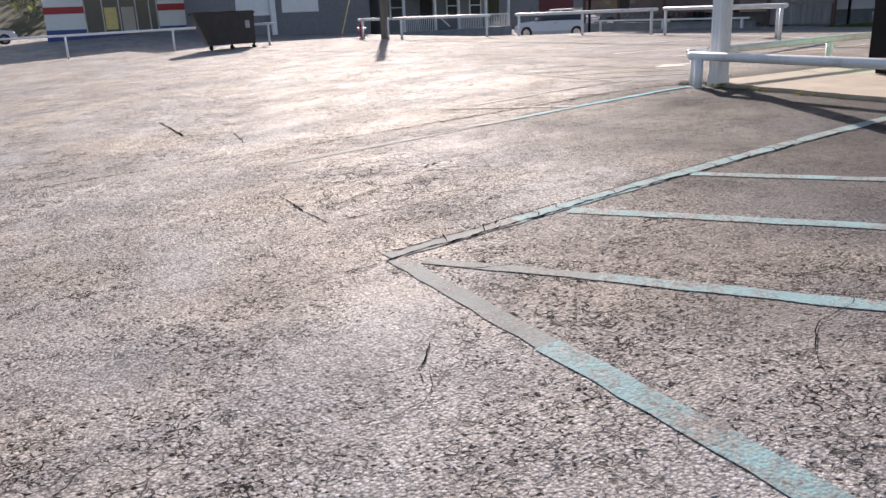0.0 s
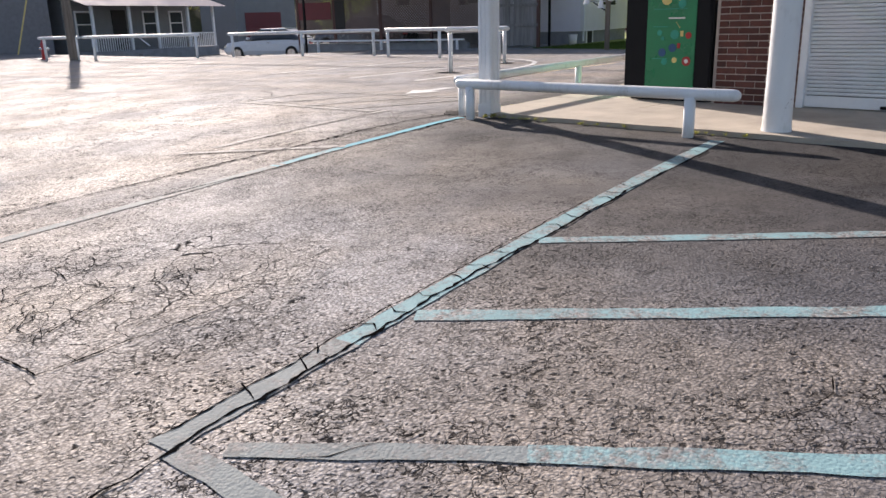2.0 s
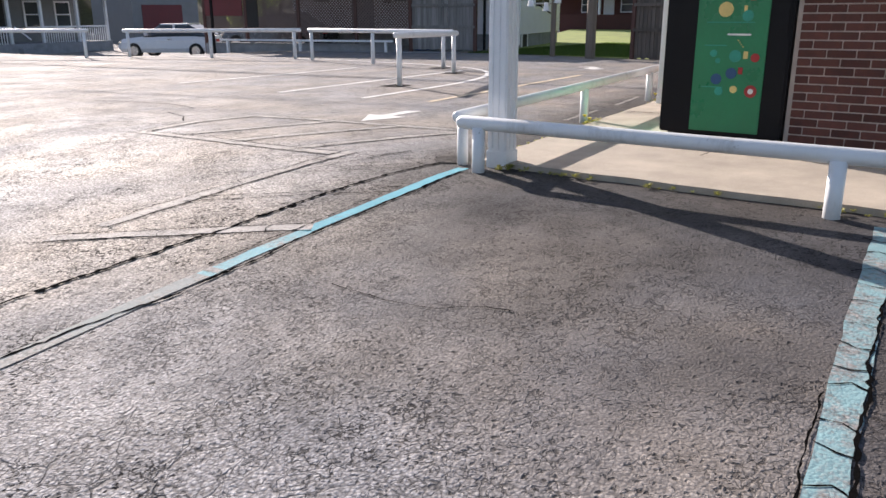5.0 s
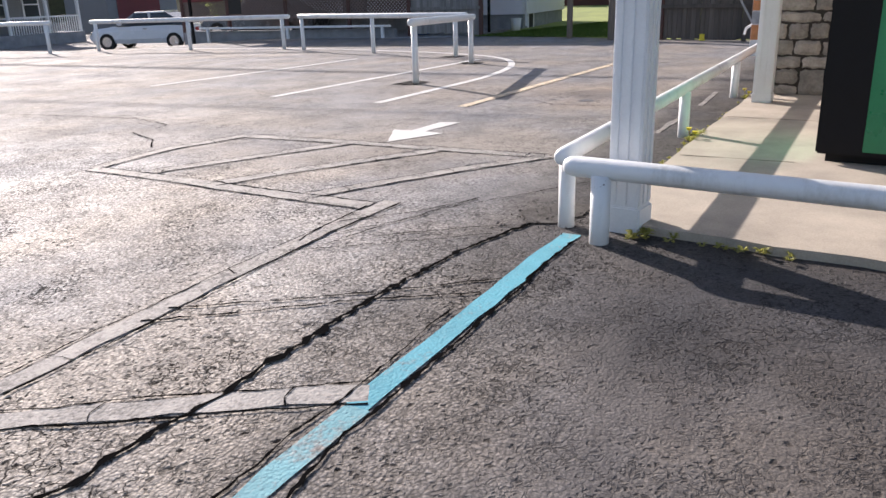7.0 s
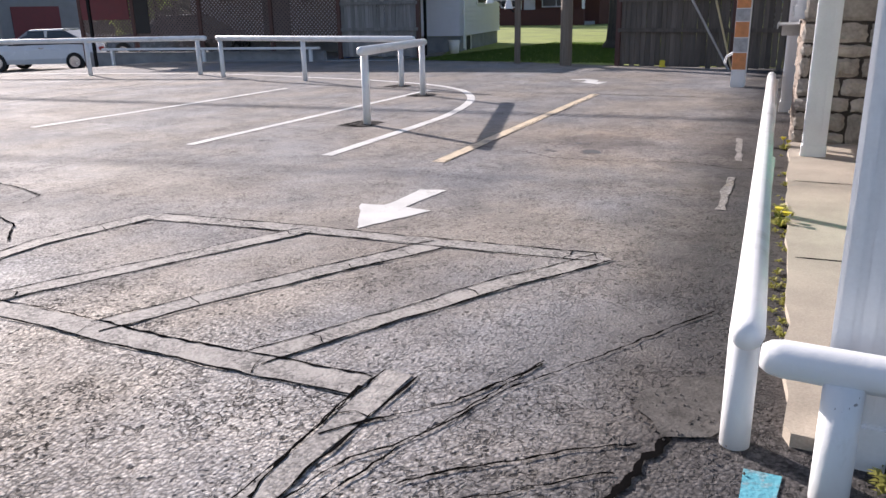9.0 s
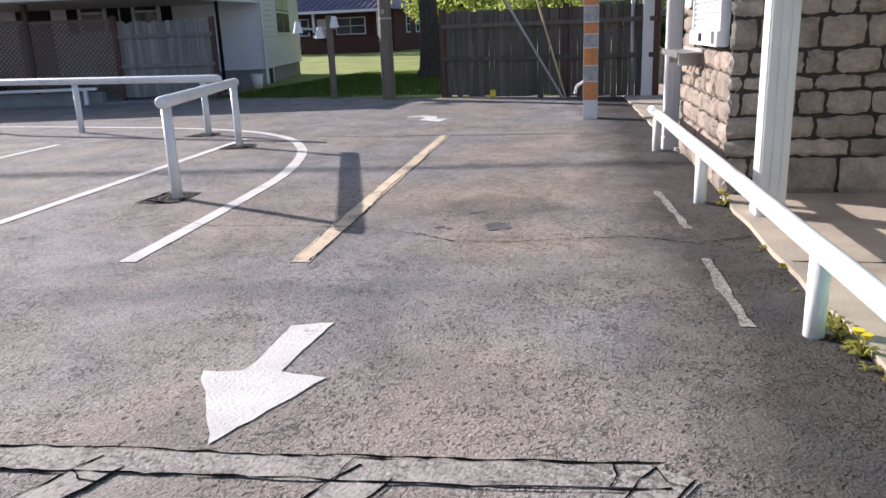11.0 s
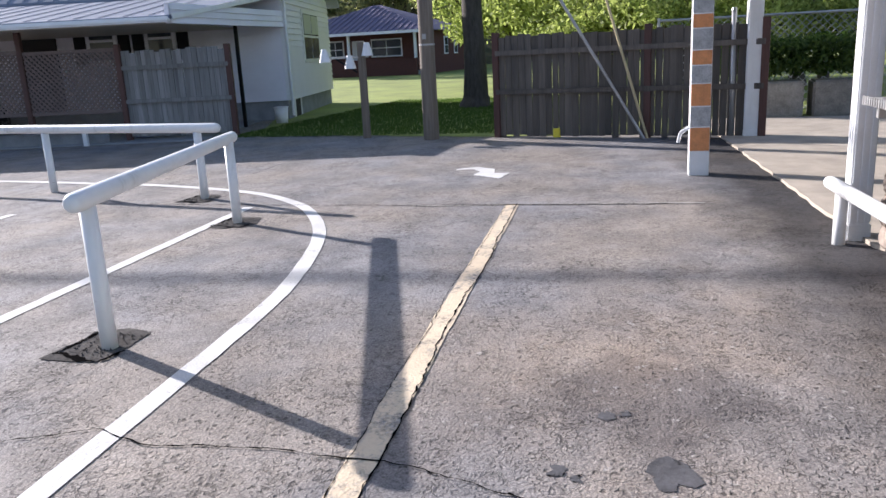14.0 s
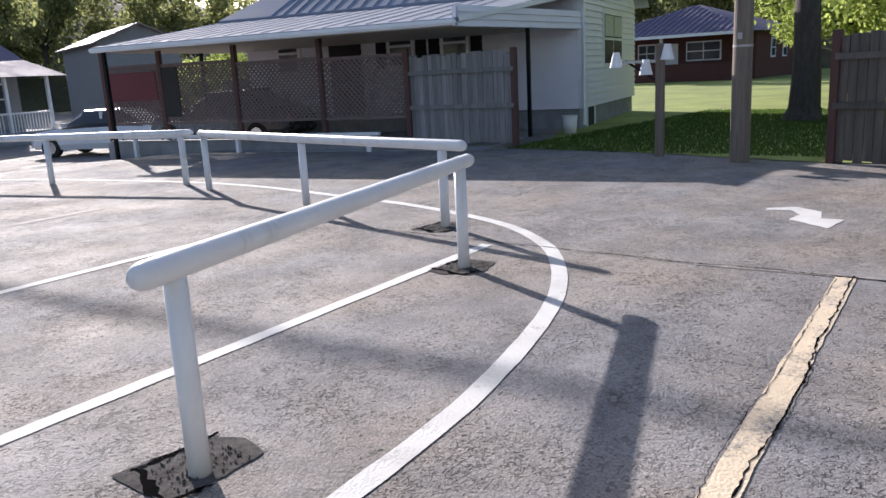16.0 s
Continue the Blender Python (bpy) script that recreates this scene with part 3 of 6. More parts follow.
for i, pts in enumerate(([(7.42, 8.15), (7.36, 8.9), (7.31, 9.9), (7.25, 10.65)], [(7.42, 8.63), (7.99, 8.38), (8.56, 8.13), (9.1, 7.86)], [(7.35, 9.42), (7.77, 9.25), (8.5, 8.91), (8.95, 8.71)],
                         [(7.39, 10.13), (7.92, 9.9), (8.85, 9.53)], [(9.08, 7.88), (8.95, 8.71), (8.86, 9.54), (8.68, 10.6)], [(7.25, 10.65), (8.0, 10.75), (8.68, 10.62)],
                         [(5.2, 7.95), (5.8, 7.99), (6.68, 8.05), (7.56, 8.08)], [(4.9, 8.0), (5.54, 7.2), (5.84, 6.8)])):
    strip(f"faded_band_{i + 1}", pts, 0.13 if i < 6 else 0.1, PAINT_OLD, HL, seed=20 + i, jitter=0.02)
    for side in (-1, 1):
        d = (Vector(pts[-1]) - Vector(pts[0])).normalized()
        off = Vector((-d.y, d.x)) * 0.065 * side
        strip(f"crack_edge_{2 * i + (side + 1) // 2}", [Vector(p) + off for p in pts], 0.011 if side < 0 else 0.008, CRACK, "narrow open crack along faded paint", "crack", 0.011, 0.006, 50 + 2 * i + side, 0.045)
    rr = random.Random(300 + i)
    for k in range(len(pts) - 1):
        p, q = Vector(pts[k]), Vector(pts[k + 1])
        for _ in range(max(1, int((q - p).length * 1.6))):
            d, f = (q - p).normalized(), rr.uniform(0.05, 0.95)
            m, nrm = p.lerp(q, f), Vector((-d.y, d.x))
            strip(f"band_break_{i + 1}_{k}", [m - nrm * 0.06, m + d * rr.uniform(-0.03, 0.03), m + nrm * 0.06 + d * rr.uniform(-0.04, 0.04)], 0.005, CRACK, "short crack across faded paint", "crack", 0.007, 0.0065, rr.randint(0, 999), 0.03)
CL = "dark open crack in old asphalt"
for i, (pts, w) in enumerate((
        ([(0.36, 7.33), (2.0, 7.26), (2.98, 7.2), (4.43, 7.23)], 0.02), ([(4.43, 7.23), (5.12, 7.21), (5.74, 7.24), (6.47, 7.28), (7.07, 7.24), (7.72, 7.15)], 0.035),
        ([(2.1, 3.48), (2.34, 3.5), (4.35, 3.76), (5.0, 3.83), (6.14, 3.91), (7.0, 3.98)], 0.017), ([(2.4, 3.62), (4.4, 3.875), (5.4, 3.97)], 0.01),
        ([(5.05, 6.63), (5.66, 6.69), (6.34, 6.74), (7.4, 6.83)], 0.02), ([(5.1, 6.81), (5.8, 6.86), (6.5, 6.92)], 0.012),
        ([(3.87, 6.66), (4.72, 6.62), (5.1, 6.63)], 0.02), ([(5.25, 6.07), (5.22, 5.76), (5.28, 5.49), (5.4, 5.34), (5.43, 5.2)], 0.008),
        ([(5.8, 7.97), (6.22, 7.46), (6.44, 7.22), (6.68, 6.91)], 0.014), ([(5.94, 7.98), (6.29, 7.53), (6.49, 7.3), (6.84, 6.9)], 0.012))):
    strip(f"crack_{i + 1}", pts, w * 0.8, CRACK, CL, "crack", 0.014 if w > 0.015 else 0.01, 0.006, 80 + i, 0.03)
for i, (pts, w) in enumerate((
        ([(6.66, 8.01), (7.0, 7.61), (7.32, 7.25)], 0.01), ([(6.75, 7.91), (7.25, 7.81), (7.86, 7.66)], 0.012), ([(6.79, 8.07), (7.11, 8.12), (7.42, 8.14)], 0.02),
        ([(6.83, 7.99), (7.06, 7.94), (7.25, 7.82), (7.62, 7.7), (8.2, 7.41), (8.6, 7.22)], 0.012), ([(7.12, 8.1), (7.47, 7.83), (7.84, 7.67)], 0.016), ([(7.01, 7.75), (7.35, 7.4), (7.48, 7.23)], 0.014),
        ([(8.39, 14.33), (8.88, 12.54), (8.75, 11.83), (8.53, 11.7)], 0.02), ([(8.33, 11.76), (8.18, 11.24), (7.94, 10.93)], 0.02),
        ([(11.56, 11.49), (11.76, 11.1), (11.7, 10.8), (11.76, 10.33), (11.75, 9.71), (11.66, 9.4)], 0.012), ([(11.66, 9.4), (11.5, 9.1), (11.53, 8.71), (11.64, 8.33), (11.7, 8.02), (11.6, 7.67), (11.83, 7.32)], 0.016),
        ([(10.98, 9.82), (13.44, 10.06), (16.4, 10.33)], 0.014), ([(10.95, 9.925), (13.42, 10.165), (16.3, 10.43)], 0.006), ([(16.17, 14.2), (16.27, 11.3), (16.46, 9.0)], 0.02), ([(17.94, 14.1), (18.97, 14.2), (19.17, 13.25)], 0.015),
        ([(2.03, 10.64), (2.12, 9.04)], 0.04), ([(2.12, 9.04), (2.6, 8.7), (2.55, 7.9)], 0.018))):
    strip(f"crack_{i + 20}", pts, w * 0.6, CRACK, CL, "crack", 0.011, 0.006, 110 + i, 0.03)
# short cracks across the painted joint
rnd = random.Random(5)
for i in range(22):
    x = 2.7 + i * 0.21 + rnd.uniform(-0.05, 0.05)
    y = 3.6 + (x - 2.36) * 0.101
    strip(f"cross_crack_{i + 1}", [(x, y - 0.06), (x + rnd.uniform(-0.05, 0.05), y), (x + rnd.uniform(-0.04, 0.06), y + 0.07)], 0.007, CRACK, "short crack across a painted joint", "crack", 0.008, 0.007, 140 + i, 0.03)
# alligator-cracked patch
rnd = random.Random(9)
for i in range(70):
    a, r = rnd.uniform(0, 6.28), math.sqrt(rnd.random())
    x, y = 2.85 + 0.62 * r * math.cos(a), 4.95 + 0.55 * r * math.sin(a)
    run = [(x, y)]
    th = rnd.uniform(0, 6.28)
    for _ in range(rnd.randint(2, 5)):
        th += rnd.uniform(-0.9, 0.9)
        x, y = x + 0.1 * math.cos(th), y + 0.1 * math.sin(th)
        run.append((x, y))
    strip(f"patch_crack_{i + 1}", run, rnd.uniform(0.003, 0.006), CRACK, "crack in a broken patch of asphalt", "crack", 0.007, 0.0055, 170 + i, 0.03, True)
for i, pts in enumerate(([(2.3, 4.42), (2.24, 5.35)], [(2.3, 4.42), (3.3, 4.42)], [(2.24, 5.35), (3.1, 5.5)], [(2.5, 4.8), (2.9, 5.0), (3.3, 4.95)])):
    strip(f"patch_seam_{i + 1}", pts, 0.009, CRACK, "seam round an old patch of asphalt", "crack", 0.012, 0.0055, 260 + i, 0.03)
for i in range(14):
    a = rnd.uniform(0, 6.28)
    x, y = 2.6 + rnd.gauss(0, 1.3), 2.6 + rnd.gauss(0, 1.4)
    run = [(x, y)]
    for _ in range(rnd.randint(4, 9)):
        a += rnd.uniform(-0.7, 0.7)
        x, y = x + 0.11 * math.cos(a), y + 0.11 * math.sin(a)
        run.append((x, y))
    strip(f"hair_crack_{i + 1}", run, rnd.uniform(0.003, 0.005), CRACK, "thin wandering crack in asphalt", "crack", 0.008, 0.0055, 230 + i, 0.03, True)
# stains
for i, (x, y, r) in enumerate(((11.89, 8.89, 0.1), (11.84, 9.27, 0.035), (12.27, 9.15, 0.035), (11.8, 9.2, 0.025), (12.3, 9.08, 0.025))):
    rr = random.Random(i)
    sheet(f"oil_spot_{i + 1}", [(x + r * (1 + 0.22 * math.sin(3 * k * 0.314 + i) + 0.12 * math.sin(5 * k * 0.314)) * math.cos(k * 0.314), y + 0.8 * r * (1 + 0.2 * math.sin(2 * k * 0.314 + 2 * i)) * math.sin(k * 0.314)) for k in range(20)], OIL, "dark oil stain on asphalt", "stain", 0.003, 0.014, i, 0.02)
sheet("dark_apron", [(7.56, 7.2), (7.68, 7.31), (7.84, 7.3), (8.0, 7.16), (8.0, 7.03), (7.75, 7.0), (7.6, 7.06)], SOIL, "broken dark asphalt at the rail's foot", "patch", 0.008, 0.03, 7)


def rubble(name, x, y, r, n, seed):
    """Loose crumbs of asphalt and grit."""
    rr = random.Random(seed)
    bm = bmesh.new()
    for _ in range(n):
        px, py, s = x + rr.uniform(-r, r), y + rr.uniform(-r, r), rr.uniform(0.003, 0.009)
        c = Vector((px, py, gz(px, py) + 0.006 + s * 0.4))
        v = [bm.verts.new(c + Vector((rr.uniform(0.6, 1) * s * a, rr.uniform(0.6, 1) * s * b, rr.uniform(0.5, 1) * s * d))) for a, b, d in ((1, 0, 0), (-1, 0, 0), (0, 1, 0), (0, -1, 0), (0, 0, 1), (0, 0, -1))]
        for i, j, k in ((0, 2, 4), (2, 1, 4), (1, 3, 4), (3, 0, 4), (2, 0, 5), (1, 2, 5), (3, 1, 5), (0, 3, 5)):
            bm.faces.new((v[i], v[j], v[k]))
    return tagged(link(name, bm, SOIL), "loose crumbs of broken asphalt", "rubble", kind="stuff")


# ---- pipe rails ----
def rail(a, b, z, r, legs, leg_r, label, pads=()):
    o = Vector((a[0], a[1], gz(*a)))
    e = empty("pipe_rail", Matrix.Translation(o), label, "rail", "white pipe rails round the lot")
    part("top_pipe", pipe(Vector((a[0], a[1], z[0])) - o, Vector((b[0], b[1], z[1])) - o, r), WHITE, e, smooth=True)
    for x, y in legs:
        f = ((x - a[0]) * (b[0] - a[0]) + (y - a[1]) * (b[1] - a[1])) / ((b[0] - a[0]) ** 2 + (b[1] - a[1]) ** 2)
        top = z[0] + (z[1] - z[0]) * f - r * 0.55
        bm = tube(bmesh.new(), Vector((x, y, gz(x, y) - 0.1)) - o, Vector((x, y, top)) - o, leg_r, leg_r)
        part("leg", bm, WHITE, e, smooth=True)
    for i, (x, y) in enumerate(pads):
        rr = random.Random(int(x * 10))
        sheet(f"broken_patch_{int(x * 10)}", [(x + 0.2 * rr.uniform(0.75, 1.2) * sx, y + 0.17 * rr.uniform(0.75, 1.2) * sy) for sx, sy in ((-1, -1), (0, -1.1), (1, -1), (1.1, 0), (1, 1), (0, 0.9), (-1, 1), (-1.1, 0))], SOIL, "dug-out patch of broken asphalt round a post", "patch", 0.005, 0.02, i)
        # dark ribbons lay edge shade on the flat pad so it looks dug out
        for k, (p, q) in enumerate((((-0.2, -0.14), (-0.17, 0.17)), ((-0.17, 0.17), (0.21, 0.15)), ((-0.2, -0.15), (-0.05, -0.17)))):
            strip(f"pad_rim_shade_{int(x * 10)}_{k}", [(x + p[0], y + p[1]), (x + q[0], y + q[1])], 0.034, CRACK, "dark strip for the shaded broken edge of a dug-out patch", "crack", 0.022, 0.007, 7 * k + i, 0.03, True)
        rubble(f"rubble_{int(x * 10)}", x, y, 0.16, 150, int(x * 10))
    return e


L = "white painted steel pipe rail on round posts"
rail((7.475, 6.93), (7.51, 3.97), (0.335, 0.335), 0.049, [(7.455, 6.735), (7.485, 4.37)], 0.047, "low white steel pipe rail before the pavement")
rail((7.5, 6.97), (15.3, 7.93), (0.36, 0.4), 0.045, [(7.62, 6.99), (10.25, 7.29), (12.72, 7.59), (15.13, 7.87)], 0.042, "long low white pipe rail beside the stand", [])
rail((12.36, 11.6), (15.68, 12.79), (0.79, 0.745), 0.05, [(12.55, 11.68), (15.42, 12.68)], 0.042, "white pipe rail with scuffed paint in dug-out asphalt", [(12.58, 11.76), (15.44, 12.7)])
rail((16.48, 13.45), (17.2, 18.5), (0.75, 0.74), 0.05, [(16.53, 13.75), (16.86, 16.04), (17.18, 18.38)], 0.043, L, [(16.5, 13.78)])
rail((17.42, 19.0), (15.65, 24.3), (0.73, 0.7), 0.05, [(17.36, 19.2), (16.55, 21.6), (15.7, 24.15)], 0.045, L)
rail((14.75, 24.5), (12.55, 28.0), (0.72, 0.72), 0.05, [(14.68, 24.62), (12.75, 27.7)], 0.045, L)
rail((12.5, 28.2), (11.9, 30.0), (0.72, 0.72), 0.05, [(12.45, 28.3), (12.0, 29.8)], 0.045, L)
rail((8.2, 28.5), (-4, 41), (0.74, 0.42), 0.045, [(8.0, 28.7), (5.1, 31.7), (1.45, 35.4), (-2.5, 39.5)], 0.042, "long white pipe rail along the street")

# ---- the stand ----
SA = math.atan(0.105)                       # the side of the stand is a little askew
SIDE = Matrix.Translation((12.92, 7.41, 0)) @ Matrix.Rotation(SA, 4, "Z")


def side_y(x):
    return 6.86 + 0.112 * (x - 7.67) - (0.1 if 12.95 < x < 15.0 else 0.0)


def slab():
    bm = bmesh.new()
    rr = random.Random(2)
    front = [(7.66 + rr.uniform(-0.02, 0.02), y) for y in lin(0.0, 6.85, 40)]
    side = [(x, side_y(x) + rr.uniform(-0.015, 0.015)) for x in lin(7.72, 24.0, 80)]
    pts = front + side + [(24.0, 0.0)]
    top = [bm.verts.new((x, y, 0.03)) for x, y in pts]
    low = [bm.verts.new((x, y, -0.2)) for x, y in pts]
    bm.faces.new(top)
    for i in range(len(pts)):
        j = (i + 1) % len(pts)
        bm.faces.new((top[i], top[j], low[j], low[i]))
    return bm


tagged(link("pavement", slab(), CONCRETE), "pale worn concrete pavement along the stand", "pavement", kind="structure")
for i, (p, q) in enumerate((((7.7, 5.6), (9.3, 5.55)), ((9.4, 7.02), (9.5, 6.3)), ((11.2, 7.22), (11.3, 5.6)), ((13.8, 7.5), (13.9, 7.45)))):
    strip(f"pavement_joint_{i + 1}", [p, q], 0.012, CRACK, "narrow joint in the concrete", "joint", 0.003, 0.034, 300 + i, 0.06).location.z = 0
WALL_X = 9.62
brick_wall = tagged(link("wall_brick", cbox(WALL_X, WALL_X + 0.3, 4.27, 5.16, 0.0, 3.0), MORTAR), "dark red brick wall with pale mortar", "wall", kind="structure")
tagged(link("wall_side", cbox(WALL_X + 0.3, 12.6, 4.86, 5.16, 0.0, 3.0), MORTAR), "plain masonry side wall behind the machine", "wall", kind="structure")
tagged(link("wall_front", cbox(WALL_X, WALL_X + 0.3, -1.0, 1.2, 0.0, 3.0), MORTAR), "plain masonry wall", "wall", kind="structure")
tagged(link("wall_above_shutter", cbox(WALL_X, WALL_X + 0.3, 1.2, 4.27, 2.35, 3.0), MORTAR), "plain masonry wall over the shutter", "wall", kind="structure")


def shutter():
    e = empty("roller_shutter", pose(WALL_X + 0.03, 0, 0.03), "closed white louvred roller shutter with a bottom bar", "shutter")
    part("frame_post", cbox(-0.05, 0.1, 4.2, 4.27, 0, 2.3, 0.004), TRIM, e)
    part("frame_post", cbox(-0.05, 0.1, 1.2, 1.27, 0, 2.3, 0.004), TRIM, e)
    part("bottom_bar", cbox(-0.012, 0.06, 1.27, 4.2, 0.012, 0.12, 0.006), TRIM, e)
    bm = bmesh.new()
    prof = [(0.03, 0.0), (0.0, 0.006), (-0.006, 0.022), (0.012, 0.036)]
    for (x0, z0), (x1, z1) in zip(prof, prof[1:]):
        bm.faces.new([bm.verts.new(v) for v in ((x0, 1.27, z0), (x0, 4.2, z0), (x1, 4.2, z1), (x1, 1.27, z1))])
    first = part("slat", bm, TRIM, e)
    first.location.z = 0.125
    for i in range(1, 58):
        o = first.copy()
        scene.collection.objects.link(o)
        o.location.z = 0.125 + i * 0.0375
    part("backing", cbox(0.04, 0.06, 1.27, 4.2, 0.1, 2.3), DARK, e)
    part("latch", box(box(bmesh.new(), -0.04, -0.012, 3.42, 3.5, 0.02, 0.05, 0.004), -0.04, -0.012, 3.4, 3.43, 0.02, 0.1, 0.004), BLACK, e, "black steel latch")
    return e


shutter()


def machine():
    """A drink machine: dark cabinet, lit front panel with plain shapes on it."""
    e = empty("vending_machine", pose(9.58, 5.17, 0.03), "tall green and black drink machine on the pavement", "vending machine")
    W, H = 1.03, 1.86
    part("cabinet", cbox(0.03, 0.8, 0.02, W - 0.02, 0.06, H, 0.01), BLACK, e)
    part("side_panel", cbox(0.03, 0.8, W - 0.02, W - 0.008, 0.08, H - 0.02, 0.004), SIDE_GREEN, e, "bright green side panel")
    part("plinth", cbox(0.06, 0.78, 0.05, W - 0.05, 0.0, 0.06), BLACK, e)
    part("door_frame", cbox(-0.03, 0.03, 0.0, W, 0.06, H, 0.012), BLACK, e, "black door frame")
    part("front_panel", cbox(-0.038, -0.028, 0.18, 0.76, 0.09, H - 0.08, 0.004), GREEN, e, "glossy green front panel")
    part("coin_column", cbox(-0.042, -0.03, 0.03, 0.15, 0.9, 1.35, 0.004), BLACK, e)

    def disc(y, z, r, m, name="round_print", x=-0.0395):
        bm = tube(bmesh.new(), (x, y, z), (x - 0.003, y, z), r, r, 24)
        part(name, bm, m, e)

    disc(0.53, 1.09, 0.06, PALE)
    disc(0.35, 1.04, 0.045, TEAL)
    disc(0.27, 0.47 - 0.03, 0.05, RED)
    disc(0.27, 0.44, 0.022, PAPER, x=-0.0415)
    disc(0.56, 0.53, 0.045, NAVY)
    disc(0.42, 0.72, 0.05, TEAL)
    disc(0.26, 0.71, 0.035, RED)
    disc(0.44, 0.58, 0.045, NAVY)
    disc(0.53, 0.43, 0.035, TEAL)
    disc(0.41, 0.45, 0.03, PALE)
    disc(0.6, 0.74, 0.03, TEAL)
    disc(0.56, 0.68, 0.022, TEAL)
    for y0, y1, z0, z1, m in ((0.31, 0.5, 0.885, 0.9, PAPER), (0.29, 0.68, 0.985, 0.993, TEAL), (0.32, 0.355, 0.7, 0.76, PALE), (0.35, 0.385, 0.575, 0.63, RED), (0.5, 0.68, 0.46, 0.468, TEAL),
                              (0.3, 0.34, 1.16, 1.26, RED), (0.5, 0.68, 0.8, 0.808, TEAL), (0.36, 0.385, 1.06, 1.12, PALE), (0.45, 0.66, 1.3, 1.42, TEAL), (0.25, 0.4, 1.5, 1.58, PALE)):
        part("printed_bar", cbox(-0.042, -0.037, y0, y1, z0, z1), m, e)
    for k in range(4):
        part("printed_dot", cbox(-0.042, -0.037, 0.36 + 0.014 * k, 0.37 + 0.014 * k, 0.79 + 0.017 * k, 0.8 + 0.017 * k), PALE, e)
    for z in (0.5, 0.95, 1.5):
        part("hinge", cbox(0.0, 0.05, W - 0.004, W + 0.008, z, z + 0.09, 0.003), BLACK, e)
    return e


machine()


def square_post(x, y, w, h, yaw=0.0, plinth=True, label="white fluted square post holding the canopy"):
    e = empty("canopy_post", pose(x, y, 0.0, 0, 0, yaw), label, "post", "canopy posts")
    part("shaft", cbox(-w / 2, w / 2, -w / 2, w / 2, 0.0, h, 0.006), TRIM, e)
    for sx, sy in ((1, 0), (-1, 0), (0, 1), (0, -1)):
        for k in (-0.36, 0.0, 0.36):
            cx, cy = sx * w / 2 + sy * k * w, sy * w / 2 + sx * k * w
            rx, ry = (0.007, w * 0.12) if sx else (w * 0.12, 0.007)
            part("flute", cbox(cx - rx, cx + rx, cy - ry, cy + ry, 0.13, h - 0.02, 0.003), TRIM, e)
    if plinth:
        part("base_block", cbox(-w / 2 - 0.012, w / 2 + 0.012, -w / 2 - 0.012, w / 2 + 0.012, -0.03, 0.12, 0.008), TRIM, e)
    return e


square_post(7.72, 6.7, 0.15, 2.8)
square_post(12.3, 7.2, 0.16, 2.8, 6)
square_post(15.3, 7.74, 0.13, 2.8, 6)
square_post(21.35, 8.0, 0.18, 2.8, 6)


def round_post():
    e = empty("round_post", pose(7.9, 3.81, -0.02), "round white steel post with a flared foot", "post", "canopy posts")
    bm = bmesh.new()
    prev = None
    for z, r in ((0.0, 0.135), (0.02, 0.13), (0.05, 0.118), (0.12, 0.112), (0.6, 0.108), (1.6, 0.106), (2.82, 0.106)):
        ring = [bm.verts.new((r * math.cos(k * math.pi / 16), r * math.sin(k * math.pi / 16), z)) for k in range(32)]
        if prev:
            for k in range(32):
                bm.faces.new((prev[k], prev[(k + 1) % 32], ring[(k + 1) % 32], ring[k]))
        prev = ring
    part("shaft", bm, WHITE, e, smooth=True)


round_post()
canopy = tagged(link("canopy_roof", cbox(7.55, 12.6, 2.6, 6.85, 2.8, 3.05, 0.02), TRIM), "flat white canopy roof on posts", "roof", kind="structure")
bm = cbox(0.0, 9.2, -2.4, 0.32, 2.8, 3.0, 0.02)
tagged(link("canopy_roof_side", bm, TAN), "flat canopy roof over the side pavement", "roof", kind="structure").matrix_world = Matrix.Translation((11.9, 7.08, 0)) @ Matrix.Rotation(SA, 4, "Z")

# stone-clad part
tagged(link("wall_stone", cbox(0.0, 2.12, -2.6, 0.0, 0.0, 2.8), STONE_JOINT), "wall clad with rough stones in dark joints", "wall", kind="structure").matrix_world = SIDE
stone_wall = bpy.data.objects["wall_stone"]


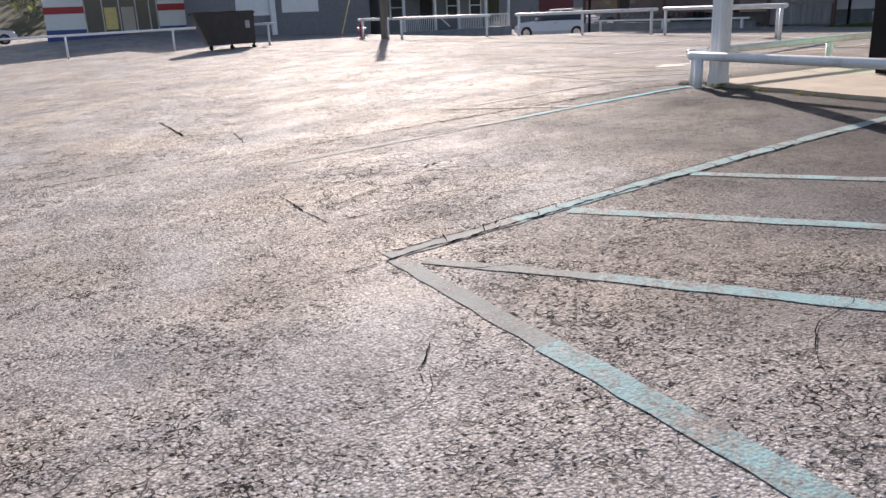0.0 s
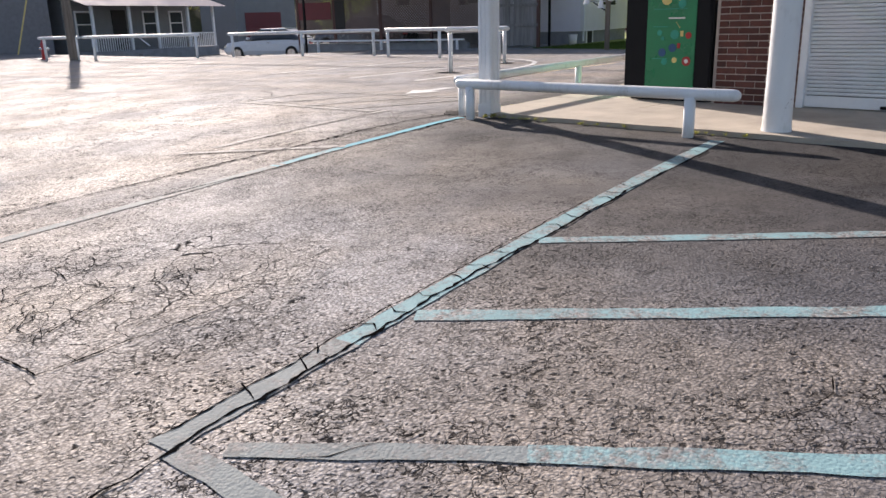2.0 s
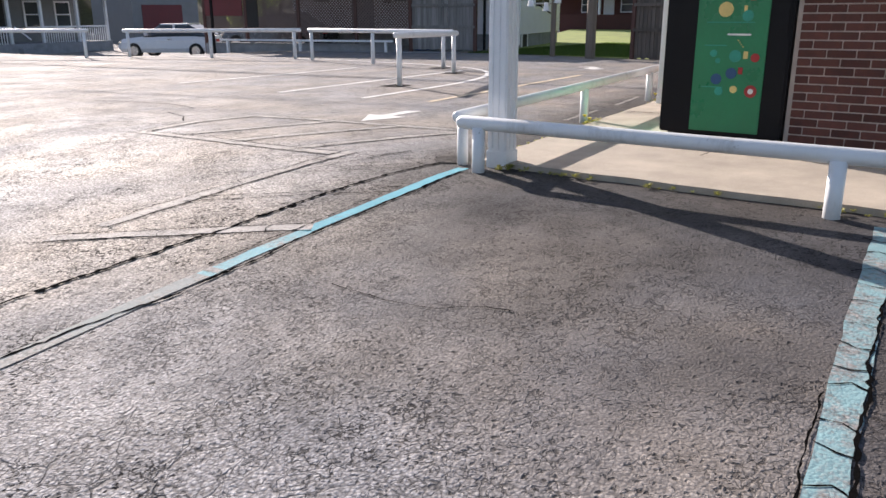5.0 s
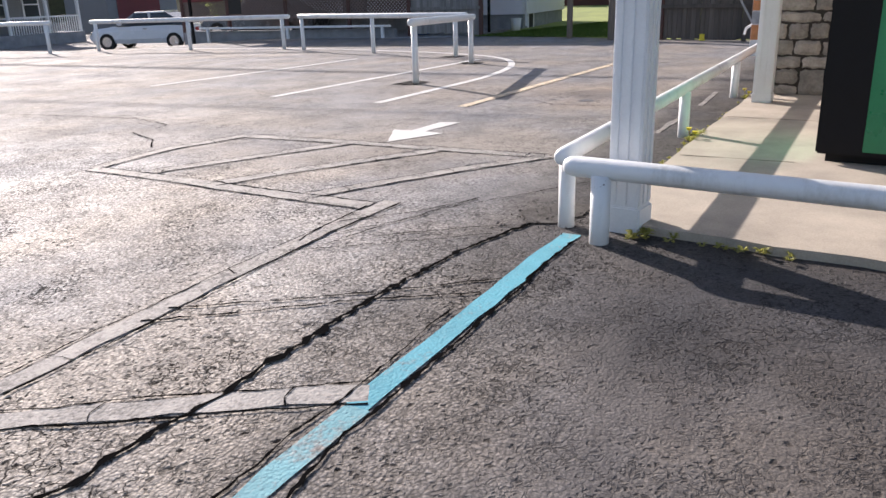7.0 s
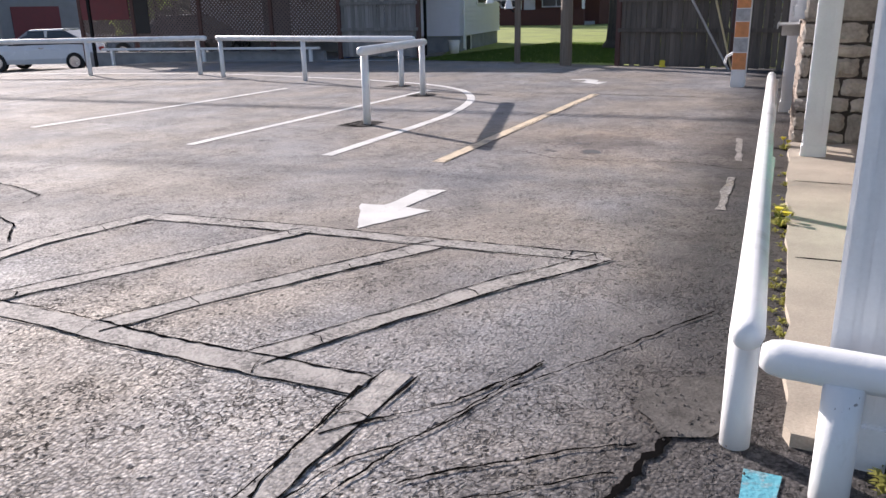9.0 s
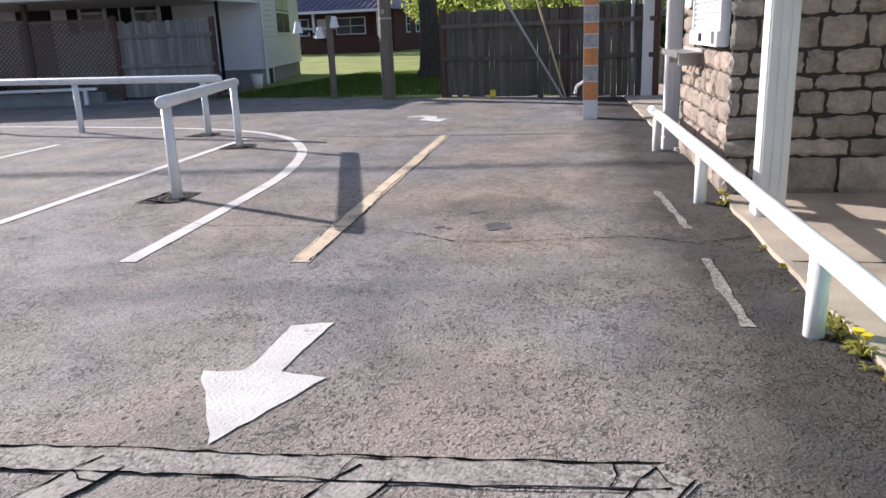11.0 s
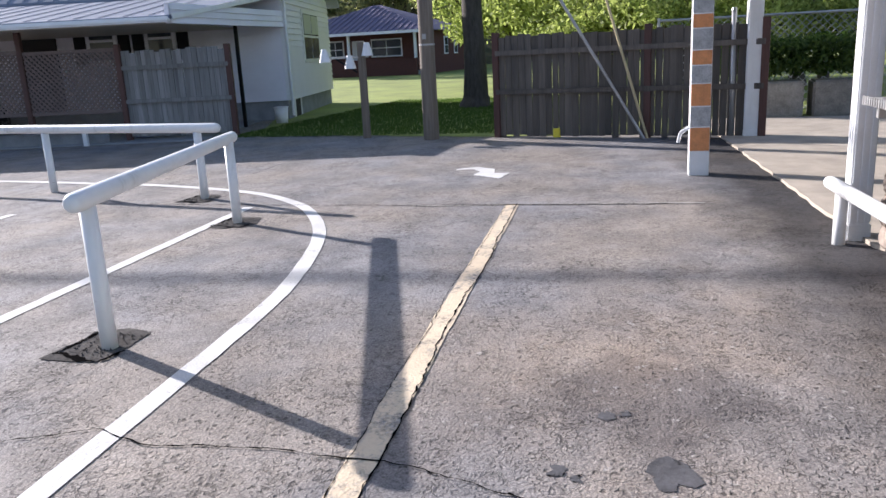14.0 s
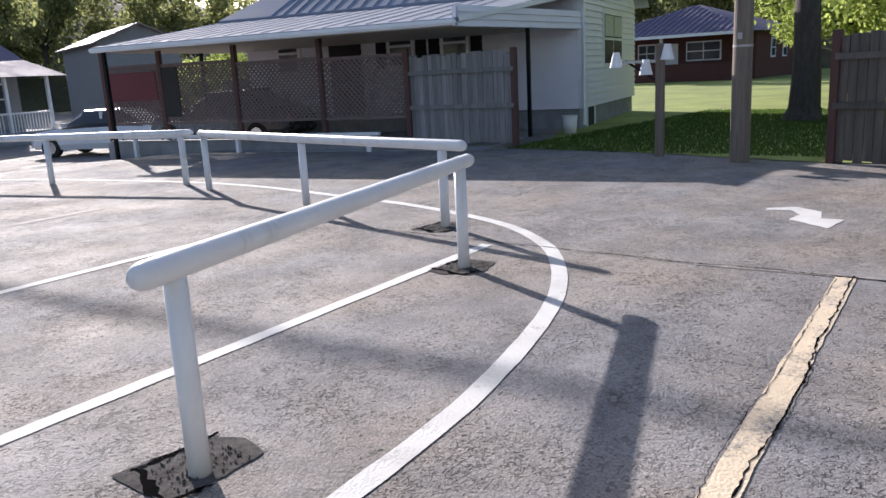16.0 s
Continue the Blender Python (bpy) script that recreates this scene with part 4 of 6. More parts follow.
def stone_mesh(w, h, d, seed):
    """One rough-faced stone: a cushion with a broken face; x across, z up, y out."""
    rr = random.Random(seed)
    bm = bmesh.new()
    nx, nz = 7, 5
    tilt = rr.uniform(-0.014, 0.014), rr.uniform(-0.012, 0.012)
    grid = []
    for j in range(nz + 1):
        row = []
        for i in range(nx + 1):
            u, v = i / nx, j / nz
            edge = min(u, 1 - u) * w, min(v, 1 - v) * h
            k = min(1.0, min(edge) / 0.016)
            y = d * (0.3 + 0.7 * k ** 0.6) + (rr.uniform(-0.006, 0.006) if k >= 1 else rr.uniform(-0.004, 0.004))
            round_off = 0.007 * (max(0.0, abs(u - 0.5) * 2 - 0.6) / 0.4) * (max(0.0, abs(v - 0.5) * 2 - 0.4) / 0.6)
            jx = rr.uniform(-0.008, 0.008) - math.copysign(round_off, u - 0.5)
            jz = rr.uniform(-0.008, 0.008) - math.copysign(round_off, v - 0.5)
            y += tilt[0] * (u - 0.5) + tilt[1] * (v - 0.5)
            row.append(bm.verts.new(((u - 0.5) * w + jx, y, (v - 0.5) * h + jz)))
        grid.append(row)
    for r0, r1 in zip(grid, grid[1:]):
        for i in range(nx):
            bm.faces.new((r0[i], r0[i + 1], r1[i + 1], r1[i]))
    rim = [r[0] for r in grid] + grid[-1][1:] + [r[-1] for r in grid[::-1][1:]] + grid[0][::-1][1:-1]
    back = [bm.verts.new((v.co.x, -0.005, v.co.z)) for v in rim]
    for i in range(len(rim)):
        j = (i + 1) % len(rim)
        bm.faces.new((rim[i], rim[j], back[j], back[i]))
    return bm


def stones(length, height, place, material, seed, hole=None, small=False):
    """Courses of uneven stones, each an object of its own."""
    rr = random.Random(seed)
    joint = 0.012 if small else 0.02
    z = 0.01
    while z < height - 0.05:
        h = min(rr.choice((0.11, 0.13, 0.16, 0.17, 0.19, 0.22, 0.28) if not small else (0.11, 0.15, 0.21, 0.26)), height - z)
        x = 0.0
        while x < length - 0.04:
            w = min(rr.uniform(0.16, 0.48) if not small else rr.uniform(0.2, 0.55), length - x)
            if length - x - w < 0.08:
                w = length - x
            cells = [(x, z, w, h)]
            if h > 0.2 and w > 0.22 and rr.random() < 0.3:
                k, g = rr.uniform(0.35, 0.65), rr.uniform(0.4, 0.6)
                cells = [(x, z, w * k, h), (x + w * k, z, w * (1 - k), h * g), (x + w * k, z + h * g, w * (1 - k), h * (1 - g))]
            elif h > 0.17 and rr.random() < 0.45:
                k = rr.uniform(0.4, 0.6)
                cells = [(x, z, w, h * k), (x, z + h * k, w, h * (1 - k))]
            for cx, cz, cw, ch in cells:
                if hole and cx + cw > hole[0] and cx < hole[1] and cz + ch > hole[2]:
                    if cz >= hole[2] - 0.04 or cx + cw < hole[0] + 0.05:
                        continue
                    ch = hole[2] - cz
                o = part("stone", stone_mesh(cw - joint, ch - joint * 0.9, 0.024 + rr.uniform(0, 0.016), rr.randint(0, 10 ** 6)), material, stone_wall)
                o.matrix_parent_inverse = Matrix.Identity(4)
                o.matrix_basis = place @ Matrix.Translation((cx + cw / 2, 0, cz + ch / 2)) @ Matrix.Rotation(rr.uniform(-0.035, 0.035), 4, "Y")
            x += w
        z += h


stones(2.12, 2.75, Matrix.Rotation(math.pi, 4, "Z") @ Matrix.Rotation(math.pi, 4, "Z"), STONE_PINK, 4, (0.09, 1.3, 1.03), True)
stones(2.6, 2.75, Matrix.Rotation(math.pi / 2, 4, "Z") @ Matrix.Translation((-2.57, 0, 0)), STONE, 6)


def serving_window():
    e = empty("serving_window", SIDE @ pose(0.08, 0.03, 1.03), "closed white slatted serving window with a white sill box", "window")
    part("sill_box", cbox(0.0, 1.22, -0.02, 0.07, 0.03, 0.14, 0.006), TRIM, e)
    part("frame", cbox(0.0, 0.05, -0.02, 0.05, 0.14, 1.2, 0.004), TRIM, e)
    part("frame", cbox(1.17, 1.22, -0.02, 0.05, 0.14, 1.2, 0.004), TRIM, e)
    for i in range(25):
        bm = bmesh.new()
        for a, b in (((0.03, 0.0), (0.045, 0.012)), ((0.045, 0.012), (0.02, 0.04))):
            bm.faces.new([bm.verts.new(v) for v in ((0.05, a[0], a[1]), (1.17, a[0], a[1]), (1.17, b[0], b[1]), (0.05, b[0], b[1]))])
        part("slat", bm, TRIM, e).location.z = 0.14 + i * 0.042
    part("backing", cbox(0.05, 1.17, 0.0, 0.02, 0.14, 1.2), DARK, e)
    part("sticker", cbox(0.62, 0.76, 0.07, 0.073, 0.06, 0.12), BLACK, e, "small dark sticker")
    part("lock", cbox(0.1, 0.12, 0.07, 0.09, 0.05, 0.14, 0.003), STEEL, e)


serving_window()


def counter_shelf():
    e = empty("counter_shelf", SIDE @ pose(0.95, 0.04, 0.955), "grey perforated metal shelf bracketed to the stone", "shelf")
    part("tray", cbox(0.0, 1.0, 0.0, 0.2, 0.03, 0.042, 0.003), STEEL, e)
    for k in range(25):
        part("rim_tab", cbox(0.01 + k * 0.04, 0.035 + k * 0.04, 0.195, 0.202, 0.0, 0.055, 0.002), STEEL, e)
    part("back_lip", cbox(0.0, 1.0, 0.0, 0.008, 0.042, 0.07, 0.002), STEEL, e)
    part("bracket", cbox(0.2, 0.24, -0.02, 0.16, -0.07, 0.03, 0.004), STEEL, e)
    part("bracket", cbox(0.82, 0.86, -0.02, 0.16, -0.07, 0.03, 0.004), STEEL, e)


counter_shelf()
for i, (u, z, w, h) in enumerate(((1.48, 1.36, 0.34, 0.42),)):
    e = tagged(link("notice", cbox(0, w, 0.0, 0.012, 0, h), PAPER), "white paper notice fixed to the stone wall", "notice")
    e.matrix_world = SIDE @ pose(u, 0.06, z)
    for k in range(5):
        part("text_line", cbox(0.03, w - 0.04 - 0.03 * (k % 3), 0.012, 0.0135, h - 0.06 - k * 0.05, h - 0.045 - k * 0.05), GREYBAND, e)
rubble("rubble_apron", 7.65, 7.15, 0.22, 120, 3)


# ---- beyond the stand ----
def striped_pole():
    e = empty("striped_pole", pose(18.1, 8.74, 0, 0, 0, 4), "square pole with orange and grey bands on white", "pole")
    part("shaft", cbox(-0.1, 0.1, -0.1, 0.1, -0.1, 4.2, 0.006), TRIM, e)
    part("black_top", cbox(-0.106, 0.106, -0.106, 0.106, 1.77, 4.2, 0.004), BLACK, e)
    z = 0.26
    for i in range(8):
        h = (0.24, 0.2, 0.22, 0.17, 0.14, 0.2, 0.13, 0.16)[i]
        part("orange_band" if i % 2 == 0 else "grey_band", cbox(-0.104, 0.104, -0.096, 0.096, z, z + h, 0.003), ORANGE if i % 2 == 0 else GREYBAND, e)
        z += h + 0.012
    part("hose_hook", tube(tube(bmesh.new(), (-0.02, 0.1, 0.5), (-0.02, 0.19, 0.44), 0.02), (-0.02, 0.19, 0.44), (-0.02, 0.21, 0.34), 0.018), WHITE, e)


striped_pole()


def board_fence(name, a, b, height, gap, label, top_wave=0.03, group="", rails=(0.55, 1.2), board=0.1, bottom=0.03, post_at=(0.0, 1.0), top_band=True, far_rail=-0.045, wood=None):
    """Upright boards nailed to cross rails between posts."""
    a, b = Vector(a), Vector(b)
    d = b - a
    e = empty(name, Matrix.Translation((a.x, a.y, 0)) @ Matrix.Rotation(math.atan2(d.y, d.x), 4, "Z"), label, "fence", group)
    rr = random.Random(int(a.x * 7))
    x = 0.03
    length = d.length
    while x < length - 0.05:
        w = board * rr.uniform(0.85, 1.1)
        h = height + rr.uniform(-top_wave, top_wave)
        bm = cbox(x, x + w, -0.012, 0.012, bottom + rr.uniform(-0.03, 0.02), h, 0.0)
        o = part("board", bm, wood or WOOD, e)
        o.matrix_basis = Matrix.Rotation(rr.uniform(-0.006, 0.006), 4, "Y")
        x += w + gap * rr.uniform(0.3, 1.5)
    for z in rails:
        part("rail", cbox(0, length, far_rail - 0.02, far_rail + 0.02, z - 0.04, z + 0.04, 0.004), wood or WOOD, e)
    for f in post_at:
        part("post", cbox(f * length - 0.05, f * length + 0.05, -0.06, 0.05, -0.2, height + 0.06, 0.006), WOOD_RED, e, "stained upright post")
    if top_band:
        part("cap_board", cbox(0, length, 0.012, 0.035, height - 0.22, height - 0.02, 0.004), wood or WOOD, e)
    return e


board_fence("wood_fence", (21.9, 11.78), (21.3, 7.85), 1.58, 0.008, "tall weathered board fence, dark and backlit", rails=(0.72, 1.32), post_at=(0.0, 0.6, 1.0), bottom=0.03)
board_fence("gate_fence", (22.3, 19.25), (22.74, 17.15), 1.68, 0.004, "weathered grey picket fence panel with two rails", rails=(0.75, 1.38), post_at=(0.0, 1.0), top_band=False, bottom=0.1, wood=WOOD_GREY)


def guy(a, b, r, m, label):
    e = tagged(link("guy_wire", tube(bmesh.new(), a, b, r, r, 10), m), label, "guy wire", "guy wires")
    return e


guy((21.4, 9.43, -0.05), (21.4, 11.6, 3.6), 0.022, STEEL, "grey guy wire guard anchored at the fence")
guy((21.45, 9.4, -0.05), (21.5, 10.5, 3.6), 0.02, GUARD, "pale yellow guy wire guard anchored at the fence")
tagged(link("marker_box", cbox(21.72, 21.8, 10.75, 10.86, gz(21.8) - 0.01, 0.14, 0.01), YELLOW), "small yellow marker box at the fence foot", "marker")
e = empty("pipe_post", pose(21.35, 8.25, 0), "thin grey steel pipe post at the fence end", "post")
part("pipe", tube(bmesh.new(), (0, 0, -0.1), (0.02, 0.02, 1.75), 0.035, 0.035), STEEL, e, smooth=True)
part("cap", tube(bmesh.new(), (0.02, 0.02, 1.75), (0.02, 0.02, 1.79), 0.042, 0.03), STEEL, e)


def utility_pole(x, y, h, r, label, tag=True):
    e = empty("utility_pole", pose(x, y, gz(x, y)), label, "utility pole", "utility poles")
    bm = bmesh.new()
    rr = random.Random(int(x))
    prev = None
    for k in range(9):
        z = -0.2 + (h + 0.2) * k / 8
        ring = [bm.verts.new(((r * (1.08 - 0.3 * k / 8) + rr.uniform(-0.006, 0.006)) * math.cos(a * math.pi / 9), (r * (1.08 - 0.3 * k / 8) + rr.uniform(-0.006, 0.006)) * math.sin(a * math.pi / 9), z)) for a in range(18)]
        if prev:
            for a in range(18):
                bm.faces.new((prev[a], prev[(a + 1) % 18], ring[(a + 1) % 18], ring[a]))
        prev = ring
    bm.faces.new(prev)
    part("shaft", bm, POLE, e, smooth=True)
    if tag:
        part("metal_band", tube(bmesh.new(), (0, 0, 1.5), (0, 0, 1.53), r * 1.06, r * 1.06), STEEL, e)
        part("number_tag", cbox(-r - 0.012, -r + 0.01, -0.03, 0.03, 1.6, 1.68), STEEL, e)
    return e


utility_pole(21.75, 12.88, 9.0, 0.12, "grey weathered wooden utility pole at the lawn edge")
utility_pole(12.35, 28.4, 5.6, 0.14, "dark wooden pole behind the pipe rail", False)
# overhead cables
for a, b, r in (((20.2, 45.4, 9.0), (25.1, 12.0, 9.0), 0.055), ((21.75, 12.88, 8.2), (14.0, 44.0, 8.0), 0.02)):
    tagged(link("overhead_cable", tube(bmesh.new(), a, b, r, r, 8), BLACK), "black overhead cable slung between poles", "cable", "cables")


def flood_post():
    e = empty("sign_post", pose(22.1, 14.17, 0, 0, 0, 20), "short wooden post with white floodlights", "post")
    part("post", cbox(-0.06, 0.06, -0.065, 0.065, -0.1, 1.62, 0.01), POLE, e)
    part("arm", tube(bmesh.new(), (0, 0.08, 1.12), (0, 0.5, 1.4), 0.018), BLACK, e)
    for y, z, t in ((0.2, 1.3, 20), (0.62, 1.42, -35), (-0.1, 1.5, 10)):
        bm = tube(bmesh.new(), (-0.05, y, z - 0.11), (-0.05, y, z + 0.11), 0.1, 0.045, 16)
        o = part("lamp_head", bm, TRIM, e, "white lamp head")
    part("bracket", cbox(-0.03, 0.03, -0.12, 0.68, 1.36, 1.4, 0.004), STEEL, e)


flood_post()


# ---- trees and greenery ----
def leaf_cloud(name, centres, n, size, material, parent=None, seed=1):
    """Many small leaf blades scattered about clump centres (x, y, z, radius)."""
    g = np.random.default_rng(seed)
    c = np.array(centres, float)
    pick = g.integers(0, len(c), n)
    d = g.normal(size=(n, 3))
    d /= np.linalg.norm(d, axis=1)[:, None]
    p = c[pick, :3] + d * (c[pick, 3] * g.random(n) ** 0.45)[:, None] * np.array((1, 1, 0.8))
    u = g.normal(size=(n, 3))
    u /= np.linalg.norm(u, axis=1)[:, None]
    w = np.cross(u, g.normal(size=(n, 3)))
    w /= np.linalg.norm(w, axis=1)[:, None] + 1e-9
    s = size * g.uniform(0.6, 1.4, n)[:, None]
    quad = np.stack([p - u * s, p + w * s * 0.5, p + u * s, p - w * s * 0.5], 1).reshape(-1, 3)
    me = bpy.data.meshes.new(name)
    me.from_pydata(quad.tolist(), [], np.arange(4 * n).reshape(-1, 4).tolist())
    me.materials.append(material)
    ob = new(name, me)
    if parent:
        ob.parent = parent
    return ob


def limb(bm, a, b, r0, r1, rr, seg=10):
    """A crooked tapering limb."""
    a, b = Vector(a), Vector(b)
    pts = [a.lerp(b, k / 5) + Vector((rr.uniform(-1, 1), rr.uniform(-1, 1), rr.uniform(-0.4, 0.4))) * (b - a).length * 0.035 * (0 < k < 5) for k in range(6)]
    d = (b - a).normalized()
    side = d.cross(Vector((0.3, 1, 0.2))).normalized()
    up = side.cross(d)
    prev = None
    for k, p in enumerate(pts):
        r = r0 + (r1 - r0) * k / 5
        ring = [bm.verts.new(p + (side * math.cos(6.283 * i / seg) + up * math.sin(6.283 * i / seg)) * r * rr.uniform(0.88, 1.12)) for i in range(seg)]
        if prev:
            for i in range(seg):
                bm.faces.new((prev[i], prev[(i + 1) % seg], ring[(i + 1) % seg], ring[i]))
        prev = ring


def tree(x, y, h, r, label, seed, material, leaves=3500, size=0.16, trunk_r=0.2, fork=0.45, spread=0.32, low=0.5):
    rr = random.Random(seed)
    e = empty("tree", pose(x, y, gz(x, y)), label, "tree", "trees round the lot")
    bm = bmesh.new()
    limb(bm, (0, 0, -0.2), (0, 0, 0.35), trunk_r * 1.7, trunk_r * 1.05, rr, 14)
    limb(bm, (0, 0, 0.3), (0.05, 0.03, h * fork), trunk_r * 1.08, trunk_r * 0.8, rr, 14)
    part("trunk", bm, BARK, e, smooth=True)
    centres = []
    for k in range(9):
        a = k * 2.4 + rr.uniform(-0.4, 0.4)
        z0 = h * fork * rr.uniform(0.7, 1.0)
        tip = Vector((math.cos(a) * r * rr.uniform(0.5, 0.95), math.sin(a) * r * rr.uniform(0.5, 0.95), h * rr.uniform(low + 0.1, 0.97)))
        bm = bmesh.new()
        limb(bm, (0.03, 0.02, z0), tip, trunk_r * 0.45, 0.03, rr, 8)
        part("branch", bm, BARK, e, smooth=True)
        for t in (0.55, 0.8, 1.0):
            q = Vector((0, 0, z0)).lerp(tip, t)
            centres.append((q.x + rr.uniform(-0.5, 0.5), q.y + rr.uniform(-0.5, 0.5), q.z + rr.uniform(-0.3, 0.5), r * spread * rr.uniform(0.6, 1.2)))
    leaf_cloud("crown", centres, leaves, size, material, e, seed)
    return e


tree(28.6, 13.9, 11.0, 4.2, "old tree with a thick dark trunk on the lawn", 3, LEAF, 15000, 0.09, 0.27, 0.32, 0.3, 0.42)
first = tree(34.0, 12.0, 6.5, 2.6, "leafy green tree behind the board fence", 5, LEAF, 11000, 0.085, 0.16, 0.3, 0.4, 0.15)
for x, y, s, a in ((30.5, 9.2, 0.8, 40), (33.0, 6.0, 1.1, 100), (38.0, 9.0, 1.25, 160), (27.5, 6.2, 0.75, 220), (40, 15.5, 1.2, 280), (47, 12, 1.6, 20), (36, 2, 1.2, 77), (31.5, 10.8, 0.7, 140)):
    copy_thing(first, pose(x, y, 0, 0, 0, a) @ Matrix.Diagonal((s, s, s, 1)))
tall = tree(64, 44, 13, 5.0, "tall pale green tree on the far hillside", 8, LEAF_FAR, 5200, 0.26, 0.25, 0.4, 0.34, 0.3)
for i in range(26):
    rr = random.Random(i)
    a = radians(rr.uniform(-12, 74))
    d = rr.uniform(70, 95)
    copy_thing(tall, pose(12 + d * math.cos(a), 10 + d * math.sin(a), 0, 0, 0, rr.uniform(0, 360)) @ Matrix.Diagonal((1, 1, rr.uniform(0.8, 1.2), 1)))


def hill():
    """A wooded ridge round the far side of the valley."""
    bm = bmesh.new()
    rr = random.Random(3)
    rows = []
    for j, (d, z) in enumerate(((85, -0.5), (100, 6), (120, 13), (150, 20), (190, 26), (260, 28))):
        rows.append([bm.verts.new((12 + d * math.cos(radians(a)), 10 + d * math.sin(radians(a)), z * (1 if z < 0 else (0.8 + 0.25 * math.sin(a * 0.11) + 0.06 * math.sin(a * 0.43))))) for a in range(-60, 131, 5)])
    for r0, r1 in zip(rows, rows[1:]):
        for i in range(len(r0) - 1):
            bm.faces.new((r0[i], r0[i + 1], r1[i + 1], r1[i]))
    return bm


tagged(link("hillside", hill(), plain("woodland_floor", (0.06, 0.065, 0.03), 0.95, vary=0.4, scale=0.2, grain=2), smooth=True), "distant wooded hillside", "hill", kind="structure")
g = random.Random(12)
spots = []
for i in range(520):
    a, d = radians(g.uniform(-40, 110)), g.uniform(86, 190)
    z = 28 * min(1, max(0, (d - 85) / 110)) ** 0.8
    spots.append((12 + d * math.cos(a), 10 + d * math.sin(a), z + g.uniform(1, 6), g.uniform(2.2, 4.5)))
tagged(leaf_cloud("woods", spots, 52000, 0.42, LEAF_FAR, None, 6), "pale spring woods on the hillside", "woods", kind="stuff")

# lawn
def lawn():
    bm = bmesh.new()
    rr = random.Random(4)
    edge = [(22.0 + 0.1 * math.sin(y) + rr.uniform(-0.06, 0.06) + (0.18 * (y - 12.8) if y > 12.8 else 0.0), y) for y in lin(11.9, 17.2, 40)]
    pts = edge + [(24.2, 17.35), (84, 44), (84, -30), (22.1, -30)]
    vs = [bm.verts.new((x, y, 0.012)) for x, y in pts]
    f = bm.faces.new(vs)
    bmesh.ops.triangulate(bm, faces=[f])
    return bm


tagged(link("lawn", lawn(), GRASS), "mown green lawn, half in shade", "lawn", kind="structure")

def blades(name, n, xs, ys, h, material, label, kind="stuff", base=0.0):
    rr = np.random.default_rng(len(name))
    x, y = rr.uniform(*xs, n), rr.uniform(*ys, n)
    hh = h * rr.uniform(0.5, 1.3, n)
    a = rr.uniform(0, 6.28, n)
    dx, dy = np.cos(a) * 0.012, np.sin(a) * 0.012
    lx, ly = rr.normal(0, h * 0.35, n), rr.normal(0, h * 0.35, n)
    v = np.stack([np.stack([x - dx, y - dy, np.full(n, base)], 1), np.stack([x + dx, y + dy, np.full(n, base)], 1), np.stack([x + lx, y + ly, base + hh], 1)], 1).reshape(-1, 3)
    me = bpy.data.meshes.new(name)
    me.from_pydata(v.tolist(), [], np.arange(3 * n).reshape(-1, 3).tolist())
    me.materials.append(material)
    return tagged(new(name, me), label, "grass", kind=kind)


blades("grass_blades", 30000, (22.4, 32), (11.8, 17.2), 0.05, BLADE_SHADED, "short grass blades, coloured dark for the lawn's shade", base=0.012)


def weed(x, y, s, seed, tall=False):
    """A small weed: a rosette of bent leaves."""
    rr = random.Random(seed)
    bm = bmesh.new()
    heart = bm.verts.new((0, 0, 0))
    for k in range(rr.randint(14, 26)):
        a, l = rr.uniform(0, 6.28), s * rr.uniform(0.5, 1.2)
        d = Vector((math.cos(a), math.sin(a), 0))
        n = Vector((-d.y, d.x, 0)) * l * 0.16
        up = rr.uniform(0.4, 1.4)
        p = [d * 0.01, d * l * 0.45 + Vector((0, 0, l * 0.5 * up)), d * l * 0.9 + Vector((0, 0, l * 0.45 * up))]
        v = [bm.verts.new(q) for q in (p[1] + n, p[1] - n, p[2])]
        bm.faces.new((heart, v[0], v[1]))
        bm.faces.new((v[1], v[0], v[2]))
    o = link("weed", bm, WEED)
    o.matrix_world = pose(x, y, max(gz(x, y), 0.0) - 0.002)
    return tagged(o, "small yellow-green weed in the pavement edge", "weed", "weeds along the pavement")


def dandelion(x, y):
    """A rosette of toothed leaves with two yellow heads on short stalks."""
    o = weed(x, y, 0.075, 77)
    o.name = "dandelion"
    tagged(o, "flowering dandelion at the pavement edge", "weed", "weeds along the pavement")
    for dx, dy, h in ((0.0, 0.02, 0.1), (0.035, -0.02, 0.07)):
        part("stalk", tube(bmesh.new(), (0, 0, 0), (dx, dy, h), 0.003, 0.003, 6), WEED, o)
        part("flower_head", tube(bmesh.new(), (dx, dy, h - 0.008), (dx, dy, h + 0.012), 0.01, 0.024, 12), YELLOW, o, "yellow flower head")


dandelion(10.05, 7.16)
dandelion(12.62, 7.44)
rr = random.Random(21)
for i in range(54):
    x = rr.choice((rr.uniform(8.2, 9.9), rr.uniform(9.9, 10.5), rr.uniform(8.2, 13.2)))
    weed(x, side_y(x) + rr.uniform(0.0, 0.06), rr.uniform(0.018, 0.045) * (1.5 if 9.9 < x < 10.5 else 1), i)
for i in range(34):
    y = rr.choice((rr.uniform(3.9, 4.5), rr.uniform(4.9, 5.6), rr.uniform(5.9, 6.5)))
    weed(7.62 + rr.uniform(-0.05, 0.03), y, rr.uniform(0.018, 0.045), 100 + i)
for i in range(8):
    weed(7.52 + rr.uniform(0.0, 0.2), 6.6 + rr.uniform(-0.06, 0.06), rr.uniform(0.03, 0.06), 200 + i)

